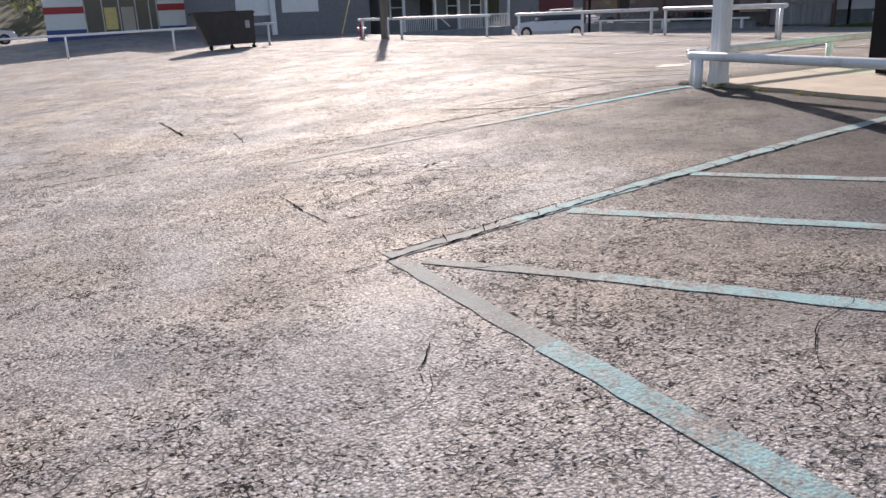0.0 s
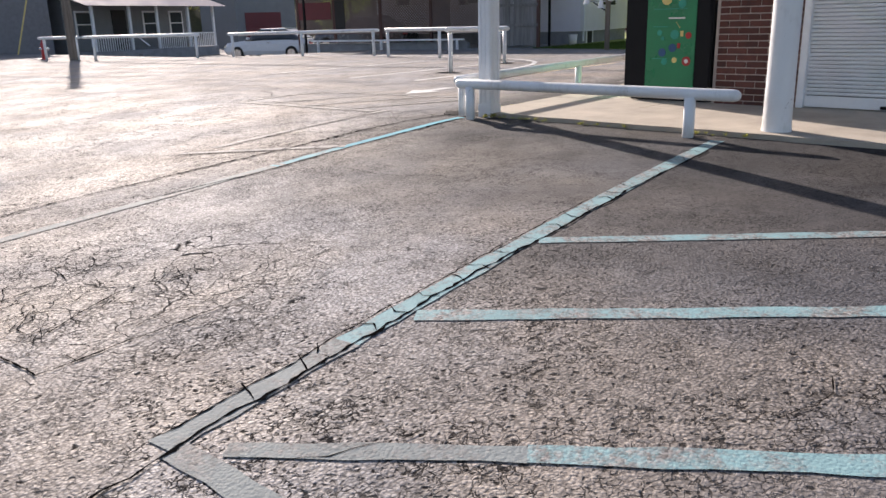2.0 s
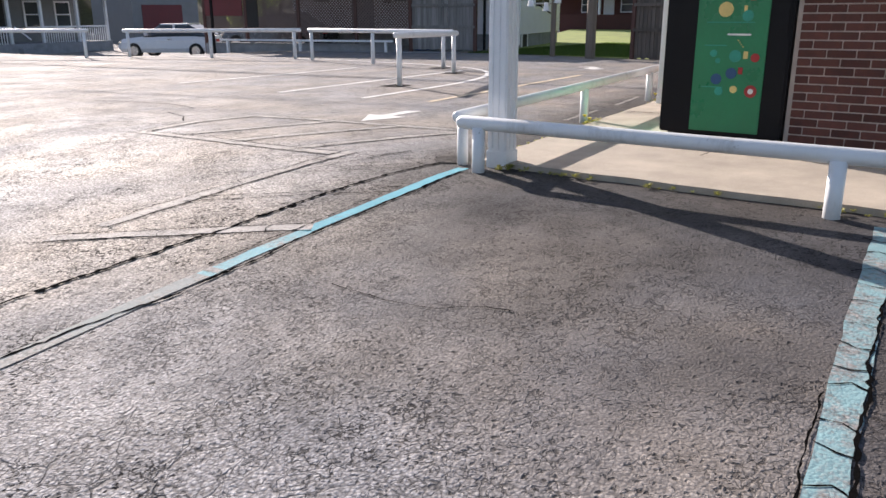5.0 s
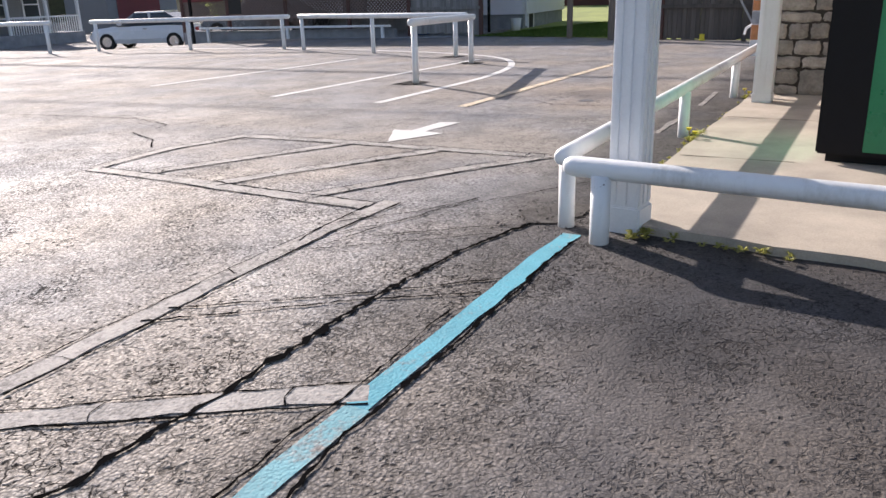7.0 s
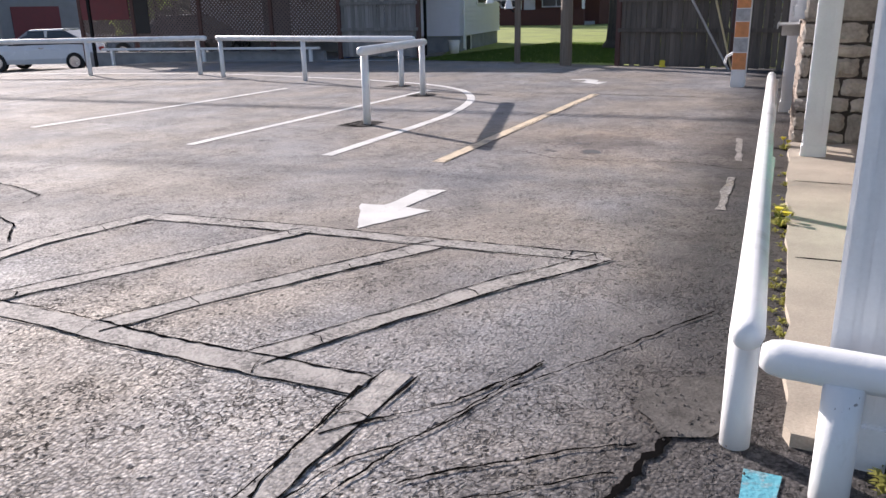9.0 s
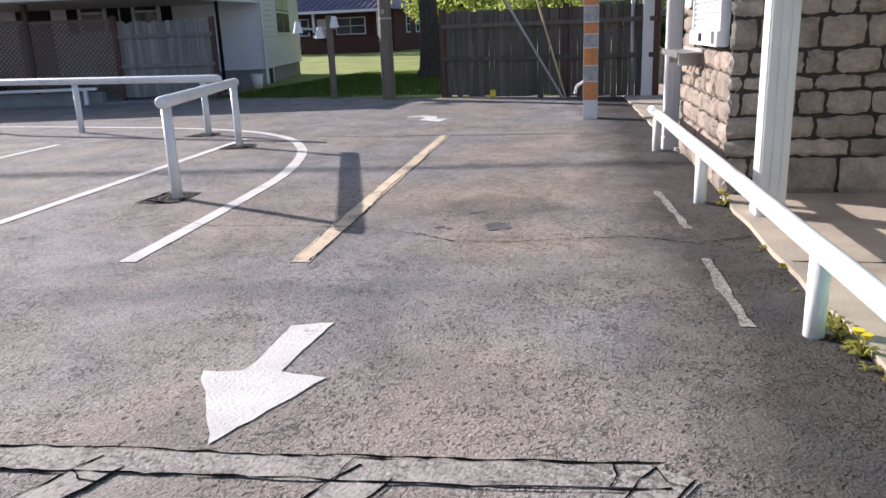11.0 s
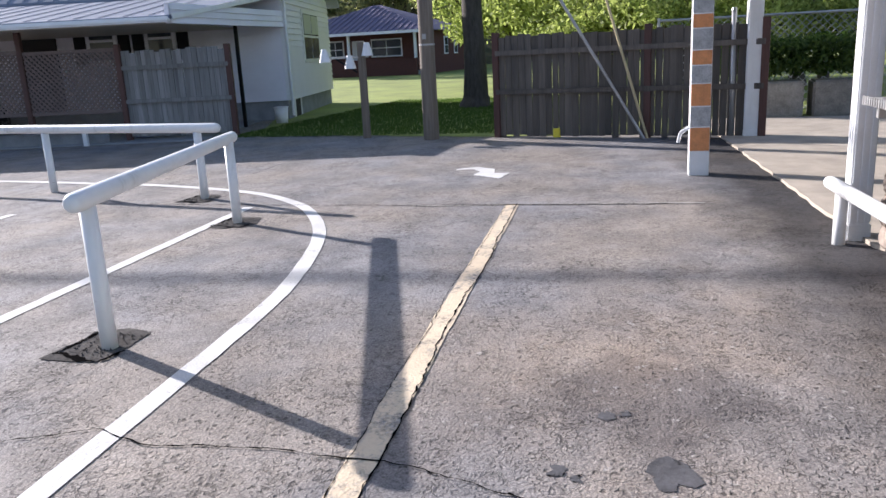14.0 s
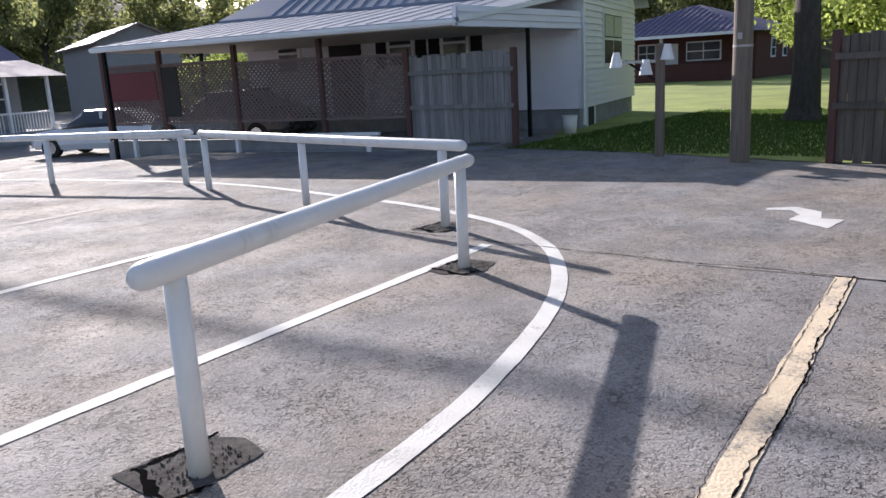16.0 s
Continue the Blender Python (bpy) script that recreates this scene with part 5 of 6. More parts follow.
tagged(leaf_cloud("bush", [(26.2 + 0.7 * math.cos(k), 31.4 + 0.7 * math.sin(k * 1.7), 0.2 + 0.3 * k, 0.75) for k in range(7)], 7000, 0.07, LEAF, None, 44), "sunlit yellow-green bush past the house", "bush")

# ---- block planters and hedge past the stand ----
for i, (x, y) in enumerate(((24.4, 7.3), (24.5, 8.0), (24.4, 6.5))):
    tagged(link("concrete_planter", cbox(x - 0.35, x + 0.35, y - 0.33, y + 0.33, -0.1, 0.62, 0.03), STONE), "rough concrete block below a clipped hedge", "planter", "concrete planters")
    o = tagged(leaf_cloud("hedge", [(x + a, y + b, 1.05 + c, 0.26) for a in (-0.2, 0.2) for b in (-0.2, 0.2) for c in (-0.15, 0.15)], 2200, 0.045, LEAF_HEDGE, None, 30 + i), "clipped green hedge above a concrete block", "hedge", "hedge")


def chain_link(a, b, h, n):
    a, b = Vector(a), Vector(b)
    d = b - a
    e = empty("chain_link_fence", Matrix.Translation((a.x, a.y, 0)) @ Matrix.Rotation(math.atan2(d.y, d.x), 4, "Z"), "galvanised chain-link fence with a top rail", "fence")
    part("top_rail", tube(bmesh.new(), (0, 0, h), (d.length, 0, h), 0.025), STEEL, e)
    for k in range(n + 1):
        part("post", tube(bmesh.new(), (d.length * k / n, 0, -0.1), (d.length * k / n, 0, h + 0.05), 0.03), STEEL, e)
    bm = bmesh.new()
    s = 0.14
    k = -h
    while k < d.length:
        for sg in (1, -1):
            x0, x1 = (k, k + h) if sg > 0 else (k + h, k)
            z0, z1 = 0.05, h
            t0, t1 = max(0, -x0 / (x1 - x0)) if x1 > x0 else max(0, (d.length - x0) / (x1 - x0)), min(1, (d.length - x0) / (x1 - x0)) if x1 > x0 else min(1, -x0 / (x1 - x0))
            if t1 > t0:
                p, q = Vector((x0 + (x1 - x0) * t0, 0, z0 + (z1 - z0) * t0)), Vector((x0 + (x1 - x0) * t1, 0, z0 + (z1 - z0) * t1))
                tube(bm, p, q, 0.006, 0.006, 4, False)
        k += s
    part("mesh", bm, STEEL, e)


chain_link((25.2, 9.4), (25.4, 4.0), 1.75, 3)


# ---- siding house with porch ----
HY = radians(15)
HOUSE = Matrix.Translation((26.4, 17.9, 0)) @ Matrix.Rotation(HY, 4, "Z")     # u runs back along the end wall, v along the front


def siding(u0, u1, z0, z1, pitch=0.14, holes=()):
    """Lapped boards along u, facing -v at v = 0."""
    bm = bmesh.new()
    z = z0
    while z < z1 - 0.01:
        t = min(z + pitch, z1)
        spans = [(u0, u1)]
        for h in holes:
            if t > h[2] and z < h[3]:
                spans = [s for a, b in spans for s in ((a, min(b, h[0])), (max(a, h[1]), b)) if s[1] - s[0] > 0.01]
        for a, b in spans:
            vs = [bm.verts.new(p) for p in ((a, -0.045, z), (b, -0.045, z), (b, -0.008, t), (a, -0.008, t), (a, 0.0, z), (b, 0.0, z))]
            bm.faces.new(vs[:4])
            bm.faces.new((vs[4], vs[5], vs[1], vs[0]))
        z = t
    return bm


def window(parent, m, w, h, shutters=False, sash=2):
    """A white framed sash window; x across, z up, facing -y."""
    f = part("window", cbox(-0.06, w + 0.06, -0.05, 0.0, -0.06, h + 0.06, 0.006), TRIM, parent)
    f.matrix_basis = m
    for k in range(sash):
        for j in (0, 1):
            x0, x1 = w * k / sash + 0.03, w * (k + 1) / sash - 0.03
            z0, z1 = h * j / 2 + 0.03, h * (j + 1) / 2 - 0.03
            part("pane", cbox(x0, x1, -0.056, -0.052, z0, z1), GLASS, f)
    if shutters:
        for x in (-0.36, w + 0.08):
            part("shutter", cbox(x, x + 0.28, -0.04, -0.0, -0.03, h + 0.03, 0.004), BLACK, f, "dark window shutter")
    return f


def house():
    e = empty("siding_house", HOUSE, "one-storey house in pale grey lap siding with a porch", "house")
    part("core", cbox(0.0, 6.0, 0.0, 8.8, 0.45, 2.95), SIDING, e)
    part("foundation", cbox(0.04, 5.96, 0.04, 8.76, -1.0, 0.45), BLOCK, e)
    part("end_siding", siding(0.0, 6.0, 0.45, 2.95, 0.14, [(2.0, 4.1, 1.3, 2.62)]), SIDING, e)
    part("front_siding", siding(-8.8, 0.0, 0.45, 2.95, 0.14), SIDING, e).matrix_basis = Matrix.Rotation(-math.pi / 2, 4, "Z")
    part("corner_trim", cbox(-0.04, 0.06, -0.045, 0.05, 0.45, 2.95, 0.004), TRIM, e)
    end_window = window(e, pose(2.05, -0.01, 1.36), 2.0, 1.2)
    for k in (0, 1):
        part("curtain", cbox(1.0 * k + 0.06, 1.0 * k + 0.94, -0.0605, -0.0575, 0.66, 1.15), PALE_CLOTH, end_window, "pale drawn blind")
    part("vent_opening", cbox(0.75, 1.35, 0.03, 0.06, 0.0, 0.42), DARK, e)
    part("vent_frame", cbox(0.62, 0.75, 0.02, 0.06, -0.05, 0.46), TRIM, e)
    part("vent_frame", cbox(1.35, 1.46, 0.02, 0.06, -0.05, 0.46), TRIM, e)
    turn = Matrix.Rotation(-math.pi / 2, 4, "Z")
    for v in (2.6, 4.0, 7.2):
        window(e, turn @ pose(-v - 0.62, -0.01, 1.55), 0.62, 0.95, v in (2.6, 4.0), 1)
    # gable end and main roof
    bm = bmesh.new()
    for v in (-0.02, 0.02):
        bm.faces.new([bm.verts.new(p) for p in ((0, v, 2.95), (6.0, v, 2.95), (3.0, v, 4.55))])
    part("gable", bm, SIDING, e)
    for sg in (0, 1):
        bm = bmesh.new()
        u0, u1 = (-0.4, 3.0) if sg == 0 else (6.4, 3.0)
        z0, z1 = 2.86, 4.62
        vs = [bm.verts.new(p) for p in ((u0, -0.35, z0), (u0, 9.3, z0), (u1, 7.4, z1), (u1, -0.35, z1))]
        f = bm.faces.new(vs if sg else vs[::-1])
        r = bmesh.ops.extrude_face_region(bm, geom=[f])
        bmesh.ops.translate(bm, verts=[q for q in r["geom"] if isinstance(q, bmesh.types.BMVert)], vec=(0, 0, 0.08))
        part("roof_plane", bm, ROOF_LIGHT, e, "pale grey metal roof")
    for k in range(22):
        v = 0.1 + 0.36 * k
        part("roof_seam", tube(bmesh.new(), (-0.38, v, 2.955), (2.95, min(v, 7.3), 4.71), 0.01, 0.01, 6), ROOF_LIGHT, e)
    # porch roof, beam, posts
    bm = bmesh.new()
    vs = [bm.verts.new(p) for p in ((-4.35, 1.02, 2.2), (-4.35, 9.5, 2.2), (-0.05, 9.5, 2.86), (-0.05, -0.05, 2.86))]
    f = bm.faces.new(vs)
    r = bmesh.ops.extrude_face_region(bm, geom=[f])
    bmesh.ops.translate(bm, verts=[q for q in r["geom"] if isinstance(q, bmesh.types.BMVert)], vec=(0, 0, 0.07))
    part("porch_roof", bm, ROOF_LIGHT, e, "pale metal porch roof")
    part("gutter", cbox(-4.44, -4.35, 1.0, 9.55, 2.15, 2.25, 0.03), TRIM, e, "white gutter")
    skew = Matrix.Translation((-4.3, 1.03, 0)) @ Matrix.Rotation(math.atan2(-1.05, 4.3), 4, "Z")
    part("end_beam", siding(0.0, 4.4, 2.13, 2.5, 0.12), SIDING, e).matrix_basis = skew
    part("end_beam_back", cbox(0.0, 4.4, 0.0, 0.09, 2.13, 2.48), SIDING, e).matrix_basis = skew
    part("rake_trim", box(bmesh.new(), 0.0, 4.45, -0.07, -0.05, 2.2, 2.29, 0.004), TRIM, e).matrix_basis = skew @ Matrix.Translation((0, 0, 2.2)) @ Matrix.Rotation(-math.atan2(0.62, 4.4), 4, "Y") @ Matrix.Translation((0, 0, -2.2))
    for k in range(18):
        v = 1.4 + 0.46 * k
        part("porch_roof_seam", tube(bmesh.new(), (-4.33, v, 2.285), (-0.07, v, 2.94), 0.007, 0.007, 6), ROOF_LIGHT, e)
    part("downpipe", tube(bmesh.new(), (-0.05, -0.09, 0.1), (-0.05, -0.09, 2.85), 0.035), TRIM, e)
    for u, v in ((-1.6, 0.65), (-4.25, 9.3), (-1.2, 9.3)):
        part("porch_post", cbox(u - 0.035, u + 0.035, v - 0.035, v + 0.035, -0.5, 2.25), BLACK, e)
    part("porch_floor", cbox(-4.2, 0.0, 0.7, 6.0, -0.9, 0.02), BLOCK, e)
    part("porch_ceiling", cbox(-4.2, -0.02, 1.12, 9.4, 2.14, 2.17), TAN, e)
    part("porch_door", cbox(-0.06, 0.0, 5.4, 6.3, 0.45, 2.4, 0.01), DARK, e)
    return e


house()


def lattice_fence():
    P, D = Vector((22.3, 19.15)), Vector((-0.25, 0.968))
    ang = math.atan2(D.y, D.x)
    marks = [0.1, 2.0, 4.1, 6.15, 7.85]
    tops = [1.73, 1.76, 1.82, 1.84, 1.85]
    for i in range(4):
        a, b = marks[i], marks[i + 1]
        e = empty("lattice_panel", Matrix.Translation((*(P + D * a), 0)) @ Matrix.Rotation(ang, 4, "Z"), "brown diagonal lattice screen between dark posts", "lattice", "lattice screens")
        w, z0, z1 = b - a, 0.6, tops[i]
        for sg in (1, -1):
            bm = bmesh.new()
            h = z1 - z0
            k = -h
            while k < w:
                x0, x1 = (k, k + h) if sg > 0 else (k + h, k)
                lo, hi = ((-x0) / (x1 - x0), (w - x0) / (x1 - x0))
                lo, hi = max(0, min(lo, hi)), min(1, max(lo, hi))
                if hi - lo > 0.02:
                    p = Vector((x0 + (x1 - x0) * lo, 0.012 * sg, z0 + h * lo))
                    q = Vector((x0 + (x1 - x0) * hi, 0.012 * sg, z0 + h * hi))
                    d = (q - p).normalized()
                    n = Vector((-d.z, 0, d.x)) * 0.02
                    vs = [bm.verts.new(c + Vector((0, o, 0))) for o in (-0.004, 0.004) for c in (p + n, q + n, q - n, p - n)]
                    for f in ((0, 1, 2, 3), (4, 5, 6, 7), (0, 1, 5, 4), (2, 3, 7, 6)):
                        bm.faces.new([vs[t] for t in f])
                k += 0.105
            part("slats", bm, LATTICE, e)
        part("top_rail", cbox(0, w, -0.03, 0.03, z1 - 0.02, z1 + 0.04, 0.004), LATTICE, e)
        part("bottom_rail", cbox(0, w, -0.03, 0.03, z0 - 0.04, z0 + 0.02, 0.004), LATTICE, e)
        part("post", cbox(-0.05, 0.05, -0.05, 0.05, -0.6, 2.15 if i else z1 + 0.1, 0.006), WOOD_RED, e)
        if i == 3:
            part("board", cbox(0.12, w - 0.06, 0.03, 0.045, 1.1, 1.72, 0.003), MAROON, e, "dull red board behind the slats")
        if i == 2:
            part("board", cbox(w - 0.5, w - 0.06, 0.03, 0.045, 0.72, 1.78, 0.003), DARK, e, "dark board behind the slats")
        if i == 3:
            part("post", cbox(w - 0.05, w + 0.05, -0.05, 0.05, -0.6, 2.2, 0.006), WOOD_RED, e)


lattice_fence()
BW = Matrix.Translation((22.0, 19.5, 0)) @ Matrix.Rotation(math.atan2(0.968, -0.25), 4, "Z")
wall = tagged(link("block_wall", cbox(0.0, 7.2, -0.02, 0.18, -0.7, 0.2, 0.01), BLOCK), "low grey concrete block wall", "wall", kind="structure")
wall.matrix_world = BW
for i in range(9):
    part("coping_block", cbox(i * 0.79, i * 0.79 + 0.78, 0.0, 0.2, 0.2, 0.24, 0.008), BLOCK, wall)
e = empty("bench_rail", BW @ pose(0.0, 0.42, 0), "low white plank rail on short posts", "rail")
part("plank", cbox(0.0, 6.4, -0.05, 0.05, 0.3, 0.36, 0.01), TRIM, e)
for u in (0.25, 3.3, 6.1):
    part("post", cbox(u - 0.04, u + 0.04, -0.04, 0.04, -0.7, 0.3, 0.006), TRIM, e)
e = empty("blue_barrel", pose(22.95, 19.35, 0.02), "blue plastic barrel beside the lattice", "barrel")
part("body", tube(bmesh.new(), (0, 0, 0), (0, 0, 0.75), 0.24, 0.24), BLUE, e, smooth=True)
part("rim", tube(bmesh.new(), (0, 0, 0.75), (0, 0, 0.78), 0.255, 0.25), BLUE, e)
e = empty("bucket", pose(25.4, 17.6, 0.01), "pale plastic bucket by the house wall", "bucket")
part("body", tube(bmesh.new(), (0, 0, 0), (0, 0, 0.34), 0.13, 0.16), PAPER, e, smooth=True)
part("rim", tube(bmesh.new(), (0, 0, 0.34), (0, 0, 0.36), 0.17, 0.17), PAPER, e)


# ---- vehicles ----
def wheel(parent, x, y, r):
    t = part("wheel", tube(bmesh.new(), (x, y - 0.1, r), (x, y + 0.1, r), r, r, 24), RUBBER, parent, smooth=False)
    part("rim", tube(bmesh.new(), (x, y - 0.108, r), (x, y + 0.108, r), r * 0.62, r * 0.62, 18), CHROME, t)


def loft(sections, bevel=0.0):
    """A body from cross-sections (x, half width low, half width high, z low, z high)."""
    bm = bmesh.new()
    prev = None
    for x, w0, w1, z0, z1 in sections:
        h = z1 - z0
        ring = [bm.verts.new((x, sy * w, z)) for sy, w, z in ((-1, w0 * 0.94, z0), (-1, w0, z0 + h * 0.25), (-1, (w0 + w1) / 2, z0 + h * 0.7), (-1, w1 * 0.9, z1), (1, w1 * 0.9, z1), (1, (w0 + w1) / 2, z0 + h * 0.7), (1, w0, z0 + h * 0.25), (1, w0 * 0.94, z0))]
        if prev:
            for i in range(8):
                bm.faces.new((prev[i], prev[(i + 1) % 8], ring[(i + 1) % 8], ring[i]))
        else:
            bm.faces.new(ring)
        prev = ring
    bm.faces.new(prev)
    return bm


def sedan(x, y, yaw, paint, label):
    e = empty("parked_car", pose(x, y, gz(x, y), 0, 0, yaw), label, "car", "parked cars")
    part("body", loft([(2.2, 0.7, 0.6, 0.4, 0.62), (2.0, 0.84, 0.76, 0.26, 0.78), (0.9, 0.88, 0.8, 0.24, 0.9), (-1.2, 0.88, 0.8, 0.24, 0.94), (-2.1, 0.84, 0.76, 0.3, 0.92), (-2.25, 0.76, 0.7, 0.4, 0.74)]), paint, e)
    part("cabin", loft([(1.0, 0.78, 0.7, 0.86, 0.92), (0.3, 0.78, 0.62, 0.86, 1.38), (-0.9, 0.78, 0.6, 0.86, 1.4), (-1.75, 0.78, 0.68, 0.86, 0.96)]), GLASS, e, "dark glass cabin")
    part("roof", loft([(0.25, 0.62, 0.58, 1.34, 1.4), (-0.95, 0.62, 0.58, 1.34, 1.42)]), paint, e)
    for sy in (-1, 1):
        for wx in (1.4, -1.35):
            wheel(e, wx, sy * 0.78, 0.31)
        part("pillar", cbox(-0.42, -0.34, sy * 0.7 - 0.03, sy * 0.7 + 0.03, 0.9, 1.36), paint, e)
        part("mirror", cbox(0.72, 0.84, sy * 0.92 - 0.09, sy * 0.92 + 0.09, 0.92, 1.04, 0.02), paint, e)
        part("door_handle", cbox(-0.3, -0.12, sy * 0.86 - 0.02, sy * 0.86 + 0.02, 0.76, 0.79, 0.005), CHROME, e)
        part("tail_light", cbox(-2.26, -2.18, sy * 0.6 - 0.14, sy * 0.6 + 0.14, 0.66, 0.8, 0.02), RED, e)
        part("headlight", cbox(2.05, 2.2, sy * 0.55 - 0.15, sy * 0.55 + 0.15, 0.55, 0.68, 0.02), CHROME, e)
    return e


sedan(23.5, 33.1, 117.7, CAR_WHITE, "white car parked behind the lattice screens")
sedan(23.6, 26.6, 106, CAR_DARK, "dark grey car parked beneath the porch")
sedan(-3.2, 56.0, 20, CAR_WHITE, "white car parked past the shop")


# ---- far buildings ----
def brick_house():
    e = empty("brick_house", pose(60.6, 25.4, 0, 0, 0, -2), "low red brick house with a plum metal roof", "house")
    part("wall_shell", cbox(0.6, 9.5, 0.0, 10.5, -0.2, 2.9), BRICK, e)
    part("porch_wall", cbox(-1.6, -1.4, 0.3, 10.5, -0.2, 1.1), BRICK, e)
    part("porch_floor", cbox(-1.4, 0.6, 0.3, 10.5, -0.2, 0.25), BLOCK, e)
    for v in (0.4, 5.2, 10.2):
        part("porch_post", cbox(-1.55, -1.4, v - 0.08, v + 0.08, 0.0, 2.8), TRIM, e)
    turn = Matrix.Rotation(-math.pi / 2, 4, "Z")
    for v, w in ((2.2, 2.2), (6.6, 1.2)):
        window(e, Matrix.Translation((0.6, 0, 0)) @ turn @ pose(-v - w, 0, 1.3), w, 1.1, False, 2)
    part("door", cbox(0.54, 0.6, 5.0, 5.9, 0.3, 2.4, 0.01), TRIM, e)
    for u in (3.2, 5.4):
        window(e, pose(u, 0, 1.3), 0.7, 1.1, False, 1)
    bm = bmesh.new()
    c = [bm.verts.new(p) for p in ((-2.0, -0.6, 2.85), (10.0, -0.6, 2.85), (10.0, 11.1, 2.85), (-2.0, 11.1, 2.85))]
    r = [bm.verts.new(p) for p in ((4.0, 5.0, 4.9), (4.0, 5.6, 4.9))]
    for f in ((c[0], c[1], r[0]), (c[1], c[2], r[1], r[0]), (c[2], c[3], r[1]), (c[3], c[0], r[0], r[1])):
        bm.faces.new(f)
    bm.faces.new(c)
    part("roof", bm, ROOF_PURPLE, e, "ribbed plum-coloured metal hip roof")
    for k in range(26):
        v = -0.4 + k * 0.45
        t = 1 - abs(v - 5.3) / 5.9
        part("roof_rib", tube(bmesh.new(), (-2.0, v, 2.87), (-2.0 + 6.0 * t, v, 2.87 + 2.05 * t), 0.04, 0.04, 6), ROOF_PURPLE, e)
    part("fascia", cbox(-2.05, -1.98, -0.6, 11.1, 2.7, 2.88), TRIM, e)


brick_house()


def porch_house():
    e = empty("porch_house", pose(18.2, 40.2, gz(20, 40), 0, 0, 16), "grey house with a white-railed front porch", "house")
    part("wall_shell", cbox(0.0, 8.5, 2.0, 8.5, -0.3, 3.2), HOUSE_GREY, e)
    part("porch_floor", cbox(0.0, 8.5, 0.0, 2.0, -0.3, 0.5), BLOCK, e)
    for x in (0.15, 2.4, 4.2, 6.4, 8.35):
        part("porch_post", cbox(x - 0.06, x + 0.06, 0.05, 0.17, 0.5, 2.7), TRIM, e)
    for x0, x1 in ((0.2, 2.35), (4.25, 6.35), (6.45, 8.3)):
        part("hand_rail", cbox(x0, x1, 0.08, 0.14, 1.2, 1.27), TRIM, e)
        n = int((x1 - x0) / 0.14)
        for k in range(1, n):
            part("baluster", cbox(x0 + k * 0.14 - 0.015, x0 + k * 0.14 + 0.015, 0.09, 0.13, 0.5, 1.2), TRIM, e)
    for k in range(3):
        part("step", cbox(2.6, 4.0, -0.3 * (3 - k), 0.0, -0.3, -0.1 + 0.2 * k), BLOCK, e)
    part("step_rail", tube(bmesh.new(), (2.55, -0.9, 0.7), (2.55, 0.0, 1.25), 0.035), TRIM, e)
    for x in (0.7, 5.0, 6.9):
        window(e, pose(x, 2.0, 1.2), 0.9, 1.2, False, 1)
    part("door", cbox(2.9, 3.8, 1.94, 2.0, 0.5, 2.5, 0.01), DARK, e)
    bm = bmesh.new()
    c = [bm.verts.new(p) for p in ((-0.5, -0.4, 2.65), (9.0, -0.4, 2.65), (9.0, 2.4, 3.5), (-0.5, 2.4, 3.5))]
    bm.faces.new(c)
    part("porch_roof", bm, ROOF_PURPLE, e)
    bm = bmesh.new()
    c = [bm.verts.new(p) for p in ((-0.5, 1.6, 3.15), (9.0, 1.6, 3.15), (9.0, 5.3, 5.2), (-0.5, 5.3, 5.2), (9.0, 9.0, 3.15), (-0.5, 9.0, 3.15))]
    bm.faces.new(c[:4])
    bm.faces.new((c[3], c[2], c[4], c[5]))
    bm.faces.new((c[0], c[3], c[5]))
    bm.faces.new((c[1], c[4], c[2]))
    part("roof", bm, ROOF_PURPLE, e)


porch_house()


def garage():
    """A narrow gabled outbuilding, its gable towards the lot."""
    e = empty("garage", pose(32.2, 49.6, gz(31, 49), 0, 0, -14), "grey garage with a shiny tan metal roof", "garage")
    W, L, eave, top = 4.3, 8.3, 4.4, 5.3
    part("wall_shell", cbox(0, W, 0, L, -0.2, eave), HOUSE_GREY, e)
    part("roll_door", cbox(0.6, 3.2, -0.05, 0.0, 0, 2.4, 0.01), MAROON, e, "dark red door")
    for x0, x1, name in ((-0.35, W / 2, "roof"), (W + 0.35, W / 2, "roof")):
        bm = bmesh.new()
        low = eave - 0.12
        f = bm.faces.new([bm.verts.new(p) for p in ((x0, -0.4, low), (x0, L + 0.4, low), (x1, L + 0.4, top), (x1, -0.4, top))])
        r = bmesh.ops.extrude_face_region(bm, geom=[f])
        bmesh.ops.translate(bm, verts=[q for q in r["geom"] if isinstance(q, bmesh.types.BMVert)], vec=(0, 0, 0.08))
        part(name, bm, ROOF_TAN, e)
        for k in range(12):
            y = -0.3 + k * 0.78
            part("roof_rib", tube(bmesh.new(), (x0, y, low + 0.1), (x1, y, top + 0.1), 0.008, 0.008, 6), ROOF_TAN, e)
    for y in (0.0, L):
        bm = bmesh.new()
        bm.faces.new([bm.verts.new(p) for p in ((0, y, eave), (W, y, eave), (W / 2, y, top))])
        part("gable", bm, HOUSE_GREY, e)


garage()


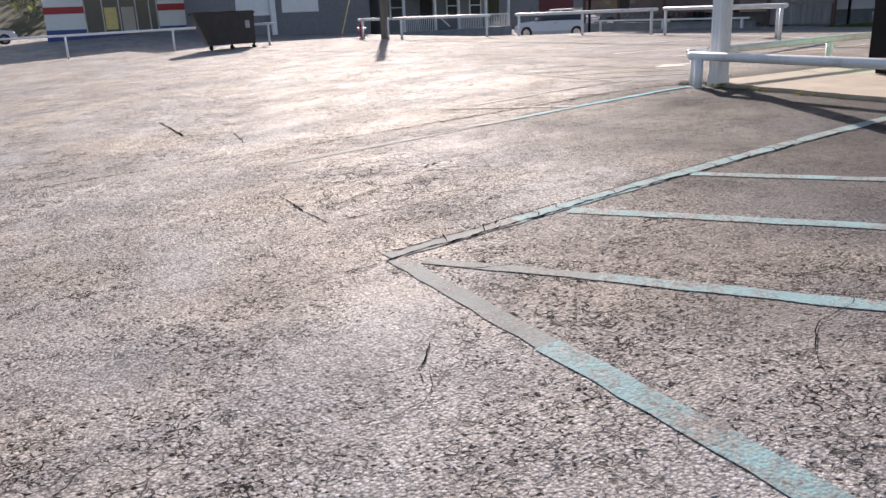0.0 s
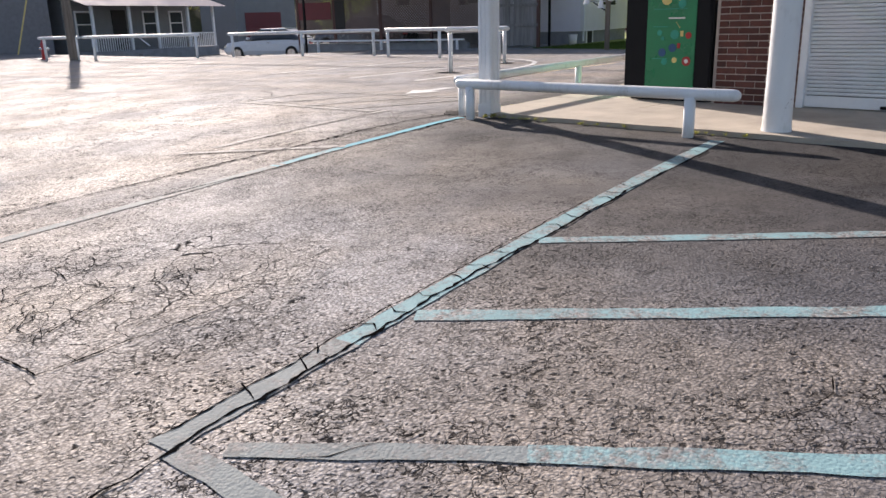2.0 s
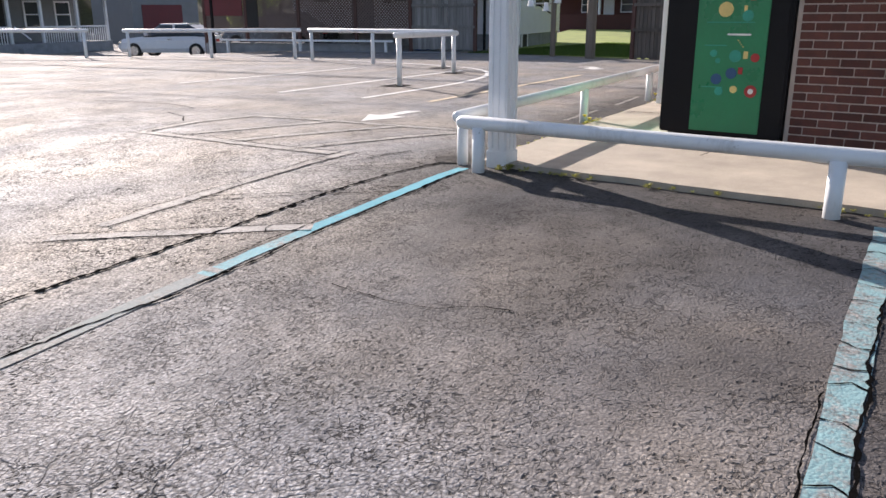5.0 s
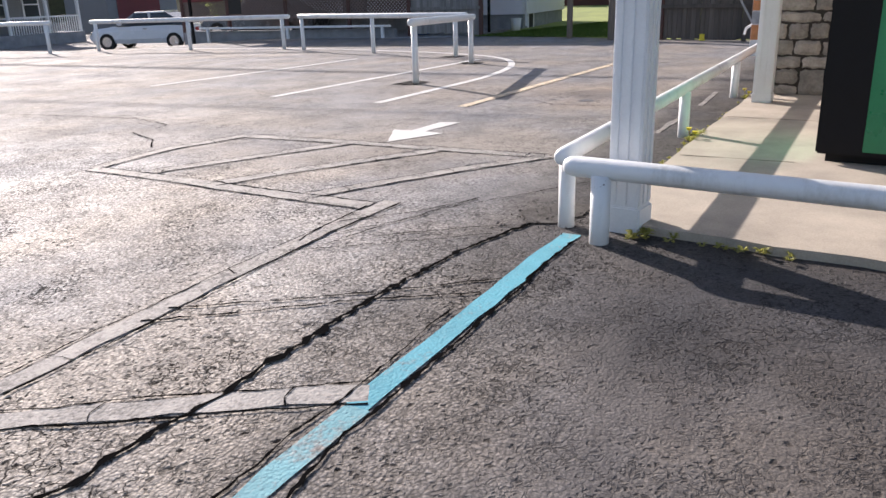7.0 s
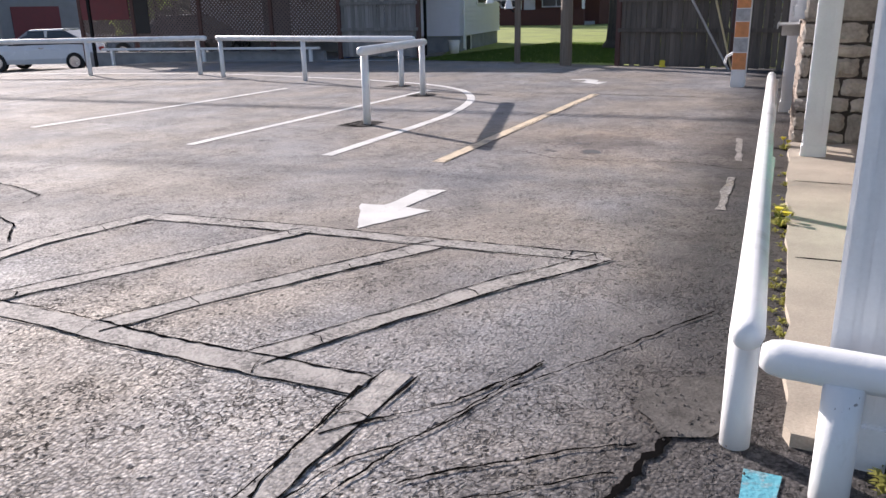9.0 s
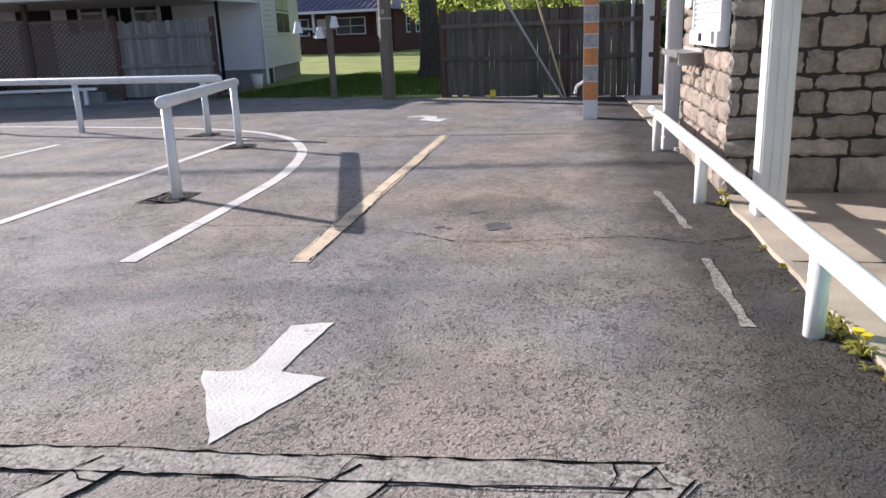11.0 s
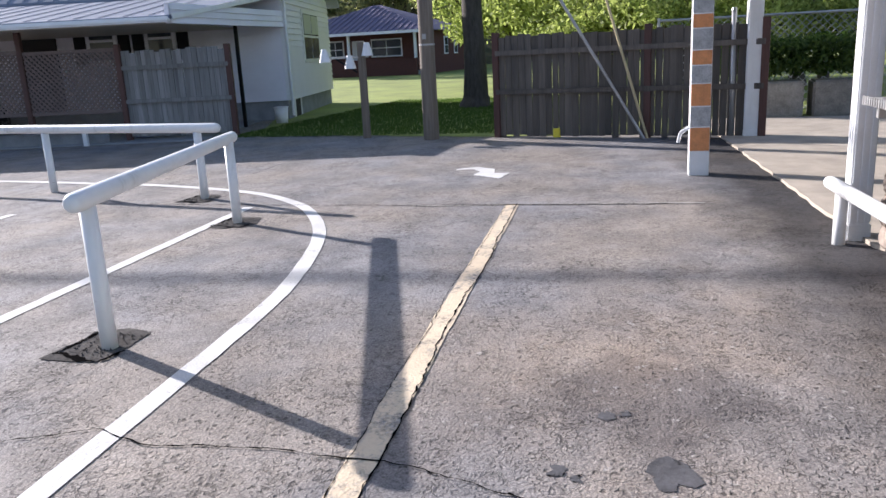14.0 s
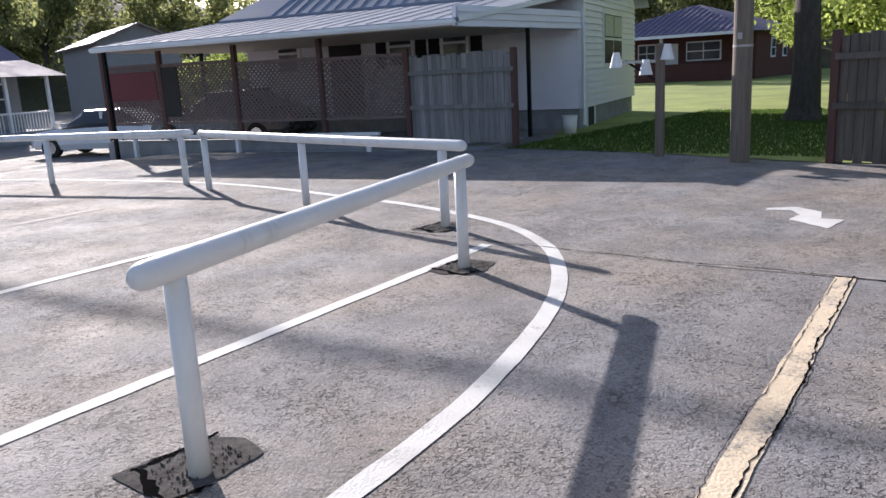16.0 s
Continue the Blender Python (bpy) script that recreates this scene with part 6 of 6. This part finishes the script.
def shop():
    e = empty("corner_shop", pose(0.8, 48.0, gz(4, 48), 0, 0, -4), "shop with white, red and blue painted bands", "shop")
    part("wall_shell", cbox(0.0, 8.6, 0.0, 9.0, -0.5, 4.2), PAPER, e, "white painted walls")
    for x0, x1 in ((0.0, 2.0), (5.75, 8.6)):
        part("blue_band", cbox(x0 - 0.02, x1, -0.03, 0.0, -0.5, 0.42), BLUE, e)
        part("red_band", cbox(x0 - 0.02, x1, -0.03, 0.0, 1.25, 1.6), RED, e)
    part("blue_band", cbox(2.0, 5.75, -0.035, 0.0, -0.5, 0.12), BLUE, e)
    part("side_blue_band", cbox(-0.03, 0.0, 0.0, 9.0, -0.5, 0.42), BLUE, e)
    part("side_red_band", cbox(-0.03, 0.0, 0.0, 9.0, 1.25, 1.6), RED, e)
    part("glass_front", cbox(2.0, 5.75, -0.01, 0.02, 0.12, 2.6), GLASS, e)
    for x in (2.0, 2.9, 3.75, 4.6, 5.3, 5.7):
        part("mullion", cbox(x - 0.03, x + 0.03, -0.05, 0.0, 0.1, 2.6), STEEL, e)
    part("poster", cbox(2.98, 3.6, -0.03, -0.012, 0.35, 1.5), PALE, e)
    part("poster", cbox(3.85, 4.5, -0.03, -0.012, 0.15, 1.5), TAN, e)
    part("awning", cbox(1.7, 6.0, -1.2, 0.0, 2.6, 2.75, 0.01), BLUE, e)
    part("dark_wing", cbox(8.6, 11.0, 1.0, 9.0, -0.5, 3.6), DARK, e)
    part("wing_red_band", cbox(8.6, 11.0, 0.97, 1.0, 1.1, 1.5), RED, e)


shop()


def dumpster():
    e = empty("dumpster", pose(5.32, 28.0, gz(6.3, 28), 0, 0, -4), "dark brown steel dumpster with a sloped front", "dumpster")
    bm = bmesh.new()
    a = [(0.0, 1.2), (0.42, 0.17), (2.0, 0.2), (2.02, 1.22)]
    f = [bm.verts.new((x, 0, z)) for x, z in a]
    b = [bm.verts.new((x, 1.3, z)) for x, z in a]
    bm.faces.new(f)
    bm.faces.new(b[::-1])
    for i in range(4):
        j = (i + 1) % 4
        bm.faces.new((f[i], f[j], b[j], b[i]))
    part("body", bm, RUST, e)
    part("rim", box(box(bmesh.new(), -0.03, 2.05, -0.04, 0.0, 1.18, 1.25, 0.006), -0.03, 2.05, 1.3, 1.34, 1.18, 1.25, 0.006), RUST, e)
    part("lid", cbox(0.0, 1.0, 0.0, 1.3, 1.22, 1.26, 0.01), BLACK, e)
    part("lid", cbox(1.02, 2.02, 0.0, 1.3, 1.23, 1.27, 0.01), BLACK, e)
    part("lift_pocket", cbox(0.35, 0.75, -0.07, 0.0, 0.72, 0.86, 0.01), RUST, e)
    part("sticker", cbox(1.7, 1.85, -0.004, 0.0, 0.7, 0.95), GREYBAND, e, "pale worn sticker")
    for x in (0.5, 1.2, 1.95):
        c = part("caster", tube(bmesh.new(), (x, 0.1, 0.07), (x, 0.16, 0.07), 0.075, 0.075, 14), RUBBER, e)
        part("fork", cbox(x - 0.03, x + 0.03, 0.08, 0.18, 0.07, 0.22), BLACK, c)


dumpster()


def hydrant():
    e = empty("fire_hydrant", pose(12.25, 30.6, gz(12.2, 30.6)), "red fire hydrant behind the rail", "hydrant")
    part("barrel", tube(bmesh.new(), (0, 0, -0.05), (0, 0, 0.5), 0.1, 0.09), RED, e, smooth=True)
    part("bonnet", tube(bmesh.new(), (0, 0, 0.5), (0, 0, 0.66), 0.11, 0.03), RED, e)
    part("outlet", tube(bmesh.new(), (-0.17, 0, 0.36), (0.17, 0, 0.36), 0.05), CHROME, e)
    part("flange", tube(bmesh.new(), (0, 0, 0.0), (0, 0, 0.04), 0.15), RED, e)


hydrant()
guy((13.9, 38.0, gz(13.9, 38) - 0.05), (16.0, 39.0, 5.5), 0.03, PALE, "pale guy wire guard behind the street")
e = empty("store_shed", pose(8.2, 40.5, gz(10, 41), 0, 0, 6), "grey shed with pale doors in shade", "shed")
part("wall_shell", cbox(0.0, 8.6, 0.0, 5.0, -0.4, 3.4), plain("shed_grey", (0.2, 0.2, 0.22), 0.7), e)
part("door", cbox(1.2, 3.2, -0.04, 0.0, 0.9, 3.2, 0.01), TRIM, e)
part("post", cbox(2.9, 3.15, -0.3, -0.1, -0.4, 3.2, 0.01), TRIM, e)
part("door", cbox(3.6, 5.6, -0.04, 0.0, 1.0, 3.2, 0.01), TRIM, e)
part("roof", cbox(-0.3, 8.9, -0.5, 5.3, 3.4, 3.55, 0.02), ROOF_PURPLE, e)


# ---- bricks ----
def brick_mesh(length, seed):
    rr = random.Random(seed)
    bm = cbox(-0.012, 0.02, -length / 2, length / 2, -0.0285, 0.0285, 0.003)
    me = bpy.data.meshes.new("brick")
    bm.to_mesh(me)
    bm.free()
    me.materials.append(BRICK)
    return me


whole, half = brick_mesh(0.203, 1), brick_mesh(0.097, 2)
for c in range(44):
    z = 0.034 + c * 0.068
    y = 4.28 if c % 2 else 4.28 + 0.1065
    if c % 2 == 0:
        o = new("brick", half)
        o.parent = brick_wall
        o.location = (WALL_X, 4.28 + 0.0485, z)
    while y < 5.15:
        l = min(0.203, 5.155 - y)
        if l > 0.15:
            o = new("brick", whole)
            o.parent = brick_wall
            o.location = (WALL_X, y + 0.1015, z)
        elif l > 0.06:
            o = new("brick", half)
            o.parent = brick_wall
            o.location = (WALL_X, y + 0.0485, z)
        y += 0.213
